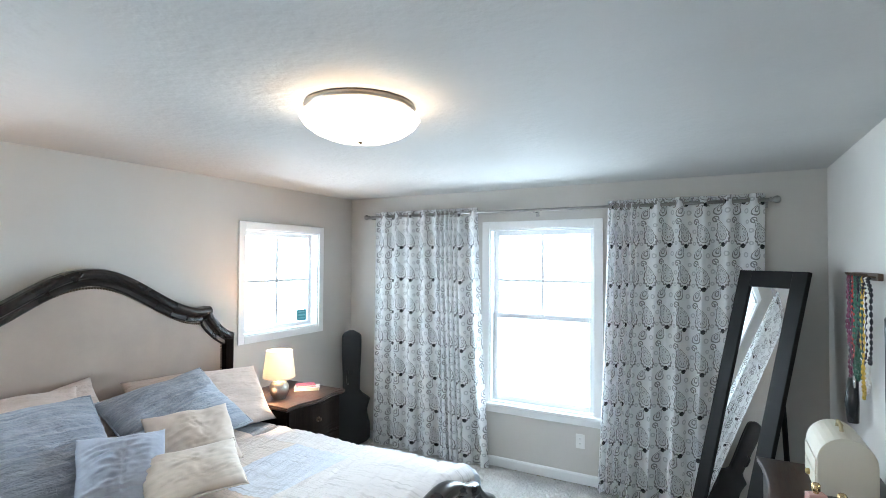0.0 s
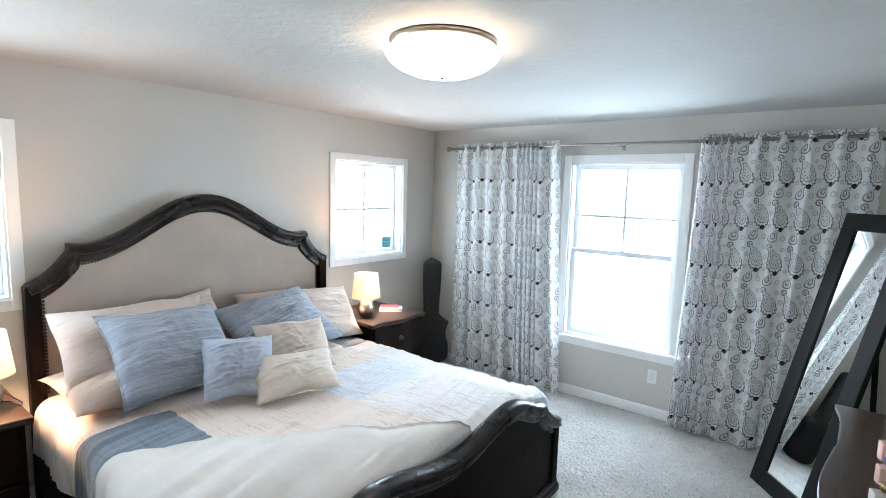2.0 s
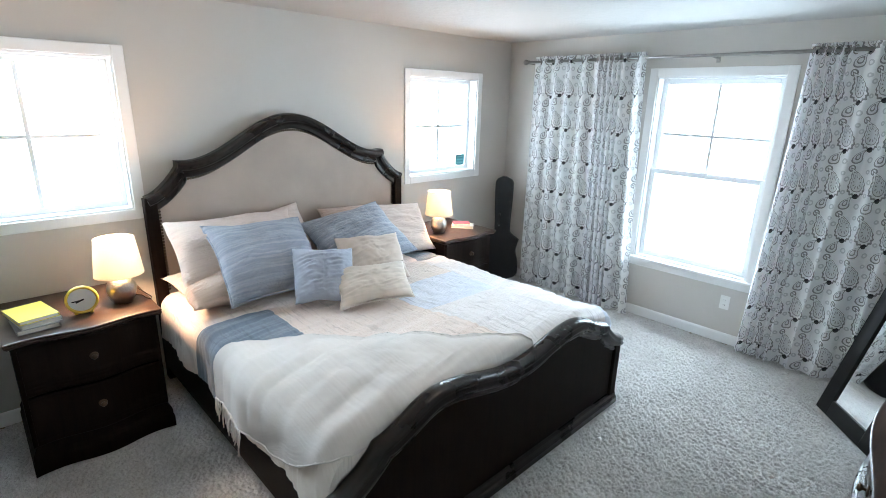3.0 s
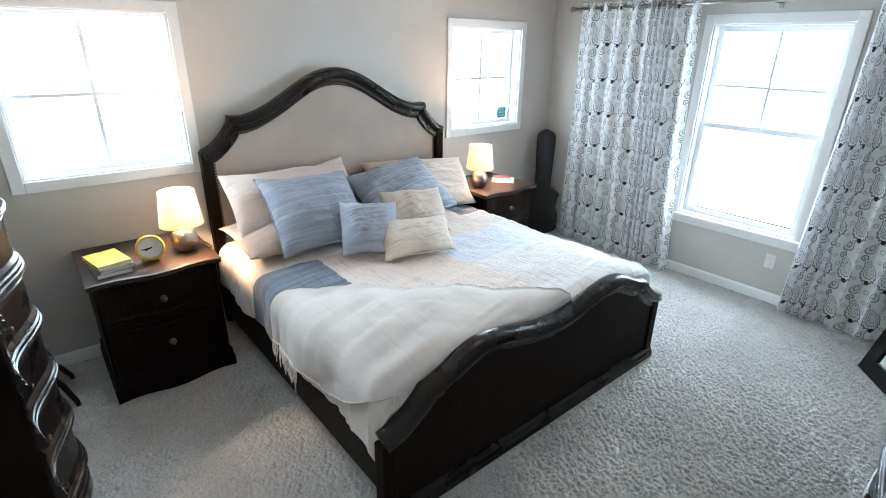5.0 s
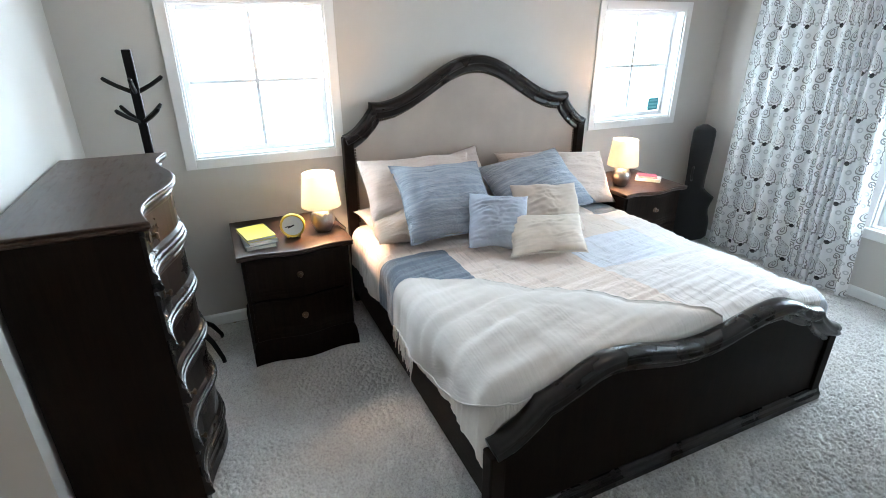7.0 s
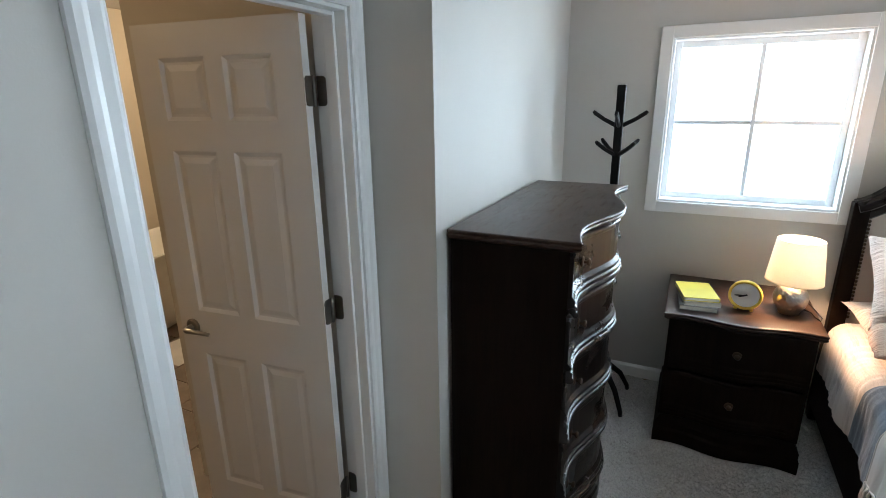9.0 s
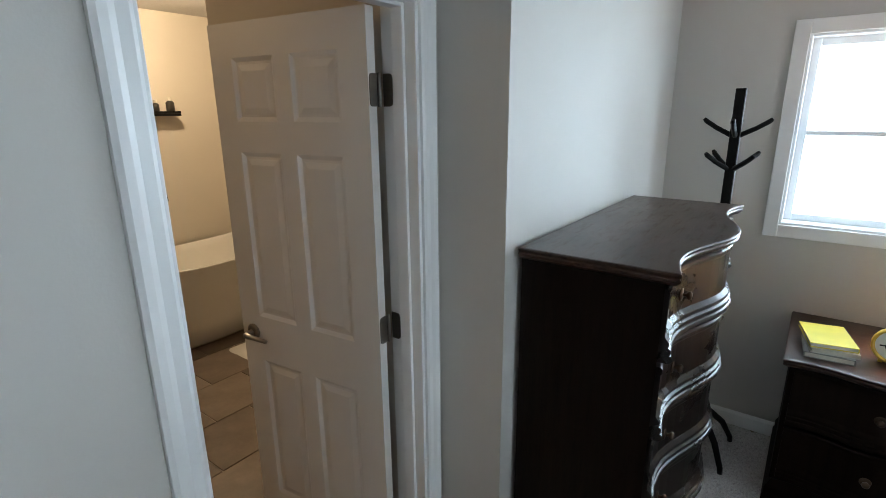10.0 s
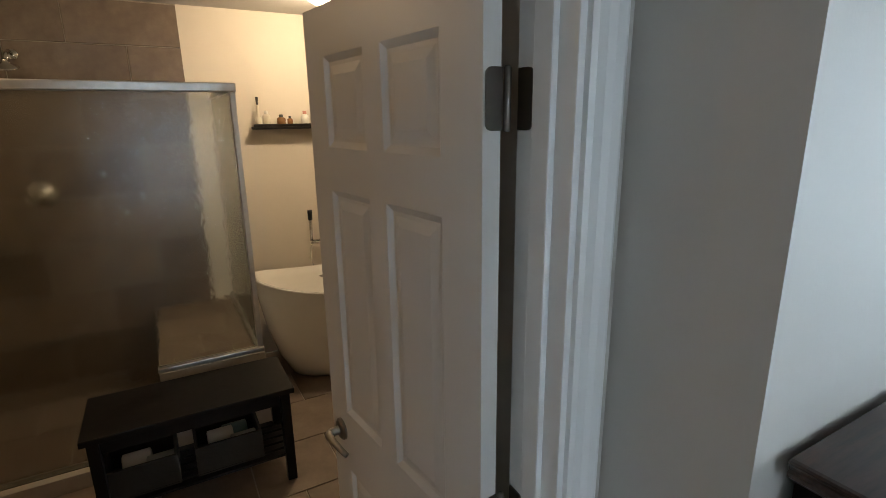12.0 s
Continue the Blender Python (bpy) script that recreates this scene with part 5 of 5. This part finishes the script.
TOWEL = [cloth("grey_towel", (0.30, 0.30, 0.31), 250, 0.7), cloth("white_towel", (0.62, 0.60, 0.57), 250, 0.7), cloth("teal_towel", (0.12, 0.20, 0.22), 250, 0.7)]
for k, (x, y, r) in enumerate(((2.17, -7.16, 0.042), (2.27, -7.24, 0.046), (2.20, -7.27, 0.04), (2.53, -7.18, 0.040), (2.63, -7.24, 0.045))):
    roll = thing("towel", ("rolled grey towel", "rolled white towel", "rolled dark teal towel")[k % 3] + " in a basket under the bench", "towel", "towels under the bench")
    part("roll", tube([(x - 0.06, y, 0.235), (x - 0.055, y, 0.235), (x + 0.055, y + 0.01, 0.24), (x + 0.06, y + 0.01, 0.24)], [r * 0.8, r, r, r * 0.8], 14), TOWEL[k % 3], roll, smooth=True)
mat1 = thing("bath_mat", "white cotton bath mat beside the tub", "mat")
part("mat_top", grid(20, 14, lambda i, j: Vector((0.62 + 0.56 * i, -7.74 + 0.38 * j, 0.010 + 0.004 * noise.noise(Vector((i * 9, j * 7, 0))) - 0.009 * (max(abs(2 * i - 1), abs(2 * j - 1)) > 0.99)))), TOWEL[1], mat1, smooth=True)
mat2 = thing("bath_rug", "rust coloured bath rug before the shower door", "rug")
part("rug_top", grid(20, 14, lambda i, j: Vector((2.93 + 0.75 * i, -7.42 + 0.5 * j, 0.012 + 0.004 * noise.noise(Vector((i * 9, j * 7, 5))) - 0.011 * (max(abs(2 * i - 1), abs(2 * j - 1)) > 0.99)))), cloth("rust_pile", (0.34, 0.12, 0.06), 200, 0.8), mat2, smooth=True)


def laid_tiles(parent, material, u0, u1, v0, v1, tu, tv, gap, place, stagger=0.5, name="tile", first=0):
    """Tiles with recessed joints; place(u, v, du, dv) gives the pose and the size of a tile."""
    shared = {}
    row = first
    v = v0
    while v < v1 - 0.01:
        dv = min(tv, v1 - v)
        u = u0 - (tu * stagger if row % 2 else 0)
        while u < u1 - 0.01:
            a, b = max(u, u0), min(u + tu, u1)
            if b - a > 0.012:
                key = (round(b - a, 3), round(dv, 3))
                if key not in shared:
                    me = bpy.data.meshes.new(name)
                    t = box((0, 0, 0), (b - a - gap, dv - gap, 0.008), 0.002, seg=1)
                    t.to_mesh(me)
                    t.free()
                    me.materials.append(material)
                    shared[key] = me
                ob = new(name, shared[key])
                ob.parent = parent
                ob.matrix_basis = place(a, v)
            u += tu
        v += dv
        row += 1


def upright(face_y):
    return lambda u, v: Matrix.Translation((u, face_y, v)) @ Matrix(((1, 0, 0, 0), (0, 0, -1, 0), (0, 1, 0, 0), (0, 0, 0, 1))) @ Matrix.Scale(-1, 4, (0, 0, 1))


laid_tiles(bath_floor, FTILE.mat, 0.26, RX - 0.01, BY + 0.01, DW - 0.065, 0.42, 0.42, 0.006, lambda u, v: Matrix.Translation((u, v, -0.0065)))
tw = setting("shower_wall_tile", box((2.13, BY + 0.0005, 0.0), (RX - 0.001, BY + 0.004, TOPB - 0.001)), GROUT, "brown slate tiled wall inside the shower", "wall")
laid_tiles(tw, TILE.mat, 2.13, RX - 0.01, 0.0, 0.105, 0.61, 0.105, 0.005, upright(BY + 0.004))
laid_tiles(tw, TILE.mat, 2.13, RX - 0.01, 0.105, TOPB - 0.004, 0.61, 0.305, 0.005, upright(BY + 0.004), first=1)
laid_tiles(seat, TILE.mat, SX - 0.03, 2.50, BY + 0.014, SY - 0.02, 0.30, 0.305, 0.005, lambda u, v: Matrix.Translation((u, v, 0.5085)))

# ---------- small things in the bedroom ----------
# dresser mirror
dm = thing("dresser_mirror", "arched dresser mirror in a carved dark frame", "mirror", at=(RX - 0.02, -2.17, 0.861), turn=90)
MW, MH = 0.53, 0.76


def arch(s):
    a = abs(s)
    return MH + 0.37 * (0.5 * (1 + math.cos(math.pi * min(1, a / 0.86)))) ** 0.6 if a < 0.86 else MH - 0.03


pts = [(-MW, 0.02, 0.02)] + [(MW * (2 * k / 48 - 1), 0.02, arch(2 * k / 48 - 1)) for k in range(49)] + [(MW, 0.02, 0.02)]
FR = [(0, -0.012), (0.0, 0.030), (0.020, 0.036), (0.030, 0.026), (0.034, 0.012), (0.028, 0.0), (0.036, -0.010), (0.030, -0.026), (0.012, -0.034)]


def frame_side(i):
    a, b = Vector(pts[max(0, i - 1)]), Vector(pts[min(len(pts) - 1, i + 1)])
    d = (b - a).normalized()
    return Vector((0, 1, 0)), Vector((-d.z, 0, d.x))


part("carved_frame", sweep(pts, FR, frame_side), CAPW, dm, "carved dark wooden mirror frame")
part("bottom_rail", box((-MW - 0.03, 0.0, 0.0), (MW + 0.03, 0.052, 0.045), 0.006), CAPW, dm, "dark wooden bottom rail")
part("mirror_glass", prism([(-MW, 0.03)] + [(p[0], p[2] - 0.008) for p in pts[1:-1]] + [(MW, 0.03)], 0.020, 0.026, "xz"), MIRROR, dm, "silvered mirror glass")
part("backing", prism([(-MW, 0.03)] + [(p[0], p[2] - 0.004) for p in pts[1:-1]] + [(MW, 0.03)], 0.004, 0.018, "xz"), BLACKW, dm)

# cream jewellery box with round ends
jb = thing("jewellery_box", "cream painted jewellery box with rounded top", "box", at=(3.83, -1.46, 0.8605))
CREAMP = paint("cream_box_paint", (0.66, 0.60, 0.50), 0.45, 0.05, 60)
arc = [(0.10 * math.cos(math.pi * k / 16), 0.14 + 0.10 * math.sin(math.pi * k / 16)) for k in range(17)]
part("chest", prism([(0.10, 0.0)] + arc + [(-0.10, 0.0)], -0.15, 0.15, "xz", 0.004), CREAMP, jb)
for z in (0.07, 0.138):
    part("drawer_front", box((-0.106, -0.138, z - 0.064), (-0.1005, 0.138, z), 0.003), CREAMP, jb, "cream drawer front")
part("clasp", moved(lathe([(0, 0), (0.012, 0), (0.014, 0.008), (0.008, 0.016), (0, 0.017)], 14), pose(-0.1065, 0.0, 0.037, 0, -90, 0)), metal("brass", (0.62, 0.45, 0.2), 0.3), jb, "brass knob", smooth=True)
part("handle", tube([(0, -0.04, 0.238), (0, -0.035, 0.262), (0, 0.035, 0.262), (0, 0.04, 0.238)], 0.008), plain("wicker_handle", (0.35, 0.27, 0.15), 0.7), jb, smooth=True)

# necklaces on a wall hook rail
hook = thing("necklace_hanger", "wooden wall hook rail hung with beaded necklaces", "jewellery hanger", at=(RX, -1.06, 1.74))
part("rail", box((-0.022, -0.24, -0.012), (-0.001, 0.24, 0.022), 0.004), plain("worn_brown_wood", (0.10, 0.06, 0.04), 0.5), hook)
BEADS = [plain("jet_beads", (0.02, 0.02, 0.022), 0.2), plain("green_beads", (0.03, 0.09, 0.06), 0.25), plain("bone_beads", (0.60, 0.56, 0.48), 0.3), plain("amber_beads", (0.50, 0.32, 0.05), 0.25), plain("red_beads", (0.32, 0.03, 0.03), 0.25), plain("plum_beads", (0.12, 0.02, 0.05), 0.25)]
rng = random.Random(21)
TONES = (0, 2, 0, 3, 1, 0, 1, 1, 4, 0, 5, 5)
for k in range(12):
    y = -0.21 + 0.42 * k / 11
    part("peg", tube([(-0.02, y, 0.004), (-0.05, y, 0.008), (-0.058, y, 0.020)], 0.004, 6), BRONZE, hook)
    ln, wd = rng.uniform(0.34, 0.62), rng.uniform(0.015, 0.035)
    n = int(ln * 2 / 0.020) * 4
    pts, rad = [], []
    for q in range(n):
        a = 2 * math.pi * q / n
        pts.append((-0.046 - 0.010 * noise.noise(Vector((q * 0.08, k, 0))), y + wd * math.sin(a), -ln / 2 * (1 - math.cos(a))))
        rad.append((0.0018, 0.0062, 0.0072, 0.0062)[q % 4])
    bm = tube(pts + pts[:1], rad + rad[:1], 6)
    nk = part("necklace", bm, BEADS[TONES[k]], hook, ("black bead necklace", "green bead necklace", "bone bead necklace", "amber bead necklace", "red bead necklace", "plum bead necklace")[TONES[k]], smooth=True)
part("pendant", moved(lathe([(0, -0.004), (0.030, -0.002), (0.030, 0.002), (0, 0.004)], 20), pose(-0.075, -0.05, -0.50, 0, 90, 0)), CHROME, hook, "round silver pendant", smooth=True)
part("bead_rope", tube([(-0.06, 0.05, -0.50), (-0.065, 0.055, -0.62), (-0.06, 0.06, -0.72)], [0.022, 0.030, 0.024], 10), BEADS[0], hook, "thick rope of dark beads", smooth=True)

# perfume bottles on the dresser
PINK = plain("pink_perfume_glass", (0.62, 0.36, 0.32), 0.12)
CLEARB = plain("pale_perfume_glass", (0.60, 0.56, 0.52), 0.1)
GOLD = metal("gold_cap", (0.72, 0.52, 0.28), 0.25)
PURPLE = plain("purple_plastic", (0.10, 0.05, 0.20), 0.35)
for x, y, r, h, m, cap, label in ((3.70, -1.80, 0.032, 0.11, PINK, GOLD, "pink glass perfume bottle with gold cap"), (3.76, -1.92, 0.028, 0.13, CLEARB, GOLD, "pale glass perfume bottle with gold cap"), (3.68, -2.02, 0.030, 0.10, PINK, PURPLE, "pink glass perfume bottle with purple cap"), (3.78, -2.14, 0.026, 0.12, CLEARB, PURPLE, "pale glass perfume bottle with purple cap"), (3.66, -2.22, 0.034, 0.09, CLEARB, GOLD, "squat pale perfume bottle with gold cap")):
    b = thing("perfume_bottle", label + " on the dresser", "bottle", "perfume bottles on the dresser", (x, y, 0.8605), 20)
    part("flask", box((-r, -r * 0.6, 0), (r, r * 0.6, h * 0.66), 0.006), m, b)
    part("neck", lathe([(0.009, h * 0.66), (0.009, h * 0.74), (0, h * 0.74)], 12), GOLD, b)
    part("cap", lathe([(0.014, h * 0.74), (0.015, h * 0.95), (0.011, h), (0, h)], 14), cap, b, smooth=True)

# yellow alarm clock
ck = thing("alarm_clock", "round yellow alarm clock with white face", "clock", at=(0.455, -3.98, 0.7405), turn=-10)
YEL = plain("mustard_enamel", (0.62, 0.42, 0.05), 0.35)
part("case", moved(lathe([(0, -0.022), (0.066, -0.022), (0.073, -0.014), (0.075, 0.0), (0.074, 0.014), (0.070, 0.018), (0.064, 0.016), (0.062, 0.006), (0, 0.006)], 48), pose(0, 0, 0.078, 0, 90, 0)), YEL, ck, "mustard yellow clock case", smooth=True)
part("dial", moved(lathe([(0, 0.0075), (0.061, 0.0075), (0.061, 0.005), (0, 0.005)], 40), pose(0, 0, 0.078, 0, 90, 0)), plain("white_dial", (0.76, 0.75, 0.72), 0.4, vary=0.01), ck, "white clock dial")
INK = plain("black_ink", (0.012, 0.012, 0.012), 0.5)
for ang, ln, w in ((-113, 0.030, 0.004), (-98, 0.046, 0.003)):
    part("clock_hand", moved(box((0.0082, -w, -0.010), (0.0100, w, ln), 0.0005), pose(0, 0, 0.078, ang * -1, 0, 0)), INK, ck, "black clock hand")
for s in (-1, 1):
    part("foot", box((-0.014, s * 0.034 - 0.008, 0.0), (0.012, s * 0.034 + 0.008, 0.016), 0.003), YEL, ck)

# books
PAGES = plain("page_edges", (0.68, 0.64, 0.55), 0.9)


def book(label, at, turn, wide, deep, thick, cover, group="books"):
    b = thing("book", label, "book", group, at, turn)
    part("pages", box((-wide / 2 + 0.003, -deep / 2 + 0.004, 0.003), (wide / 2 - 0.004, deep / 2 - 0.004, thick - 0.003)), PAGES, b, "cream page block")
    cv = box((-wide / 2, -deep / 2, thick - 0.003), (wide / 2, deep / 2, thick), 0.001)
    box((-wide / 2, -deep / 2, 0), (wide / 2, deep / 2, 0.003), 0.001, cv)
    box((-wide / 2, -deep / 2, 0.003), (-wide / 2 + 0.003, deep / 2, thick - 0.003), 0, cv)
    part("cover", cv, cover, b)
    return b


book("grey clothbound book under the yellow one", (0.45, -4.19, 0.7405), -86, 0.17, 0.24, 0.024, cloth("grey_bookcloth", (0.30, 0.29, 0.27), 400, 0.2), "books on the nightstand")
book("pale book in the middle of the stack", (0.445, -4.185, 0.7650), -80, 0.165, 0.235, 0.020, plain("pale_cover", (0.62, 0.60, 0.55), 0.5), "books on the nightstand")
book("yellow covered book on top of the stack", (0.435, -4.195, 0.7855), -78, 0.165, 0.235, 0.020, plain("yellow_cover", (0.72, 0.60, 0.06), 0.4), "books on the nightstand")
book("white paperback on the far nightstand", (0.38, -1.03, 0.7405), -50, 0.13, 0.20, 0.024, plain("white_cover", (0.70, 0.68, 0.64), 0.4), "books on the far nightstand")
book("small red and pink book on a paperback", (0.37, -1.035, 0.7650), -38, 0.10, 0.15, 0.016, plain("pink_cover", (0.55, 0.10, 0.14), 0.4), "books on the far nightstand")

# lamp cords
cord = thing("lamp_cord", "black lamp cord lying on the nightstand", "cable")
part("cable", tube([(0.350, -3.715, 0.746), (0.380, -3.685, 0.745), (0.440, -3.680, 0.745), (0.480, -3.665, 0.746), (0.440, -3.653, 0.746), (0.340, -3.665, 0.746), (0.190, -3.685, 0.746), (0.090, -3.685, 0.746)], 0.003, 6), BLACKW, cord, smooth=True)

# guitar in a soft case, standing in the corner
gc = thing("guitar_case", "black soft guitar case standing in the corner", "guitar case", at=(0.185, -0.215, 0.0), turn=38)
GBAG = cloth("black_nylon", (0.014, 0.014, 0.016), 300, 0.5)
sil = []
for k in range(41):
    t = k / 40
    z = 1.115 * t
    if t < 0.46:
        w = 0.185 * (1 - 0.16 * math.sin(math.pi * max(0, (t - 0.16)) / 0.26) ** 2 * (0.16 < t < 0.42)) * min(1, (t / 0.06 + 0.45)) if t < 0.40 else 0.185 - 0.095 * ((t - 0.40) / 0.06)
    else:
        w = 0.088 + 0.006 * math.sin(t * 9)
    if t > 0.94:
        w *= math.sqrt(max(0.0, 1 - ((t - 0.94) / 0.062) ** 2))
    sil.append((max(0.004, w), z))
bm = bmesh.new()
rings = []
for w, z in sil:
    d = 0.055 if z < 0.5 else 0.045
    d *= min(1, w / 0.06)
    rings.append([bm.verts.new((w * math.copysign(abs(math.cos(q)) ** 0.5, math.cos(q)), d * math.copysign(abs(math.sin(q)) ** 0.6, math.sin(q)), z + 0.004 * noise.noise(Vector((q, z * 8, 0))))) for q in (2 * math.pi * i / 24 for i in range(24))])
for p, q in zip(rings, rings[1:]):
    for i in range(24):
        bm.faces.new((p[i], p[(i + 1) % 24], q[(i + 1) % 24], q[i]))
bm.faces.new(rings[0][::-1])
bm.faces.new(rings[-1])
part("bag", bm, GBAG, gc, smooth=True)
part("zip", tube([(w * 0.99, -0.0, z) for w, z in sil[2:-1]], 0.005, 6), plain("zip_tape", (0.03, 0.03, 0.032), 0.6), gc)
part("carry_handle", tube([(-0.03, -0.058, 0.60), (-0.035, -0.08, 0.63), (-0.035, -0.08, 0.70), (-0.03, -0.048, 0.73)], 0.010, 8), GBAG, gc, smooth=True)

# coat rack
cr = thing("coat_rack", "black wooden coat rack with angled hooks", "coat rack", at=(0.345, -4.658, 0))
part("pole", box((-0.021, -0.021, 0.10), (0.021, 0.021, 1.825), 0.004), BLACKW, cr)
for z, da in ((1.64, 0), (1.49, 45)):
    for k in range(2):
        for s in (0, 1):
            a = radians(da + 90 * k + 180 * s + 90)
            ca, sa = math.cos(a), math.sin(a)
            part("hook", tube([(0.012 * ca, 0.012 * sa, z - 0.02), (0.08 * ca, 0.08 * sa, z + 0.015), (0.125 * ca, 0.125 * sa, z + 0.045), (0.135 * ca, 0.135 * sa, z + 0.055)], [0.012, 0.011, 0.011, 0.008], 8), BLACKW, cr)
for k in range(4):
    a = radians(45 + 90 * k)
    ca, sa = math.cos(a), math.sin(a)
    part("leg", tube([(0.015 * ca, 0.015 * sa, 0.22), (0.08 * ca, 0.08 * sa, 0.20), (0.16 * ca, 0.16 * sa, 0.13), (0.22 * ca, 0.22 * sa, 0.03), (0.225 * ca, 0.225 * sa, 0.002)], [0.018, 0.018, 0.016, 0.014, 0.013], 8), BLACKW, cr, smooth=True)

# wall outlet
ol = thing("wall_outlet", "white wall outlet plate under the window", "outlet", at=(2.380, -0.0005, 0.342))
part("plate", box((-0.036, -0.006, -0.058), (0.036, 0, 0.058), 0.003), PLATE, ol)
for z in (-0.020, 0.020):
    r = part("receptacle", box((-0.016, -0.0085, z - 0.014), (0.016, -0.006, z + 0.014), 0.002), PLATE, ol)
    for x in (-0.006, 0.006):
        part("slot", box((x - 0.001, -0.0089, z - 0.004), (x + 0.001, -0.0084, z + 0.006)), INK, r)

# security sticker on the small window
st = thing("window_sticker", "teal sticker on the small window pane", "sticker", at=(-0.0975, -0.613, 1.288))
part("film", box((-0.001, -0.062, -0.052), (0.001, 0.062, 0.052), 0), plain("teal_film", (0.03, 0.22, 0.25), 0.5), st)
for z in (-0.03, 0.0, 0.03):
    part("printed_bar", box((0.0012, -0.048, z - 0.008), (0.0018, 0.048, z + 0.008), 0), plain("pale_teal_ink", (0.10, 0.36, 0.38), 0.5), st)
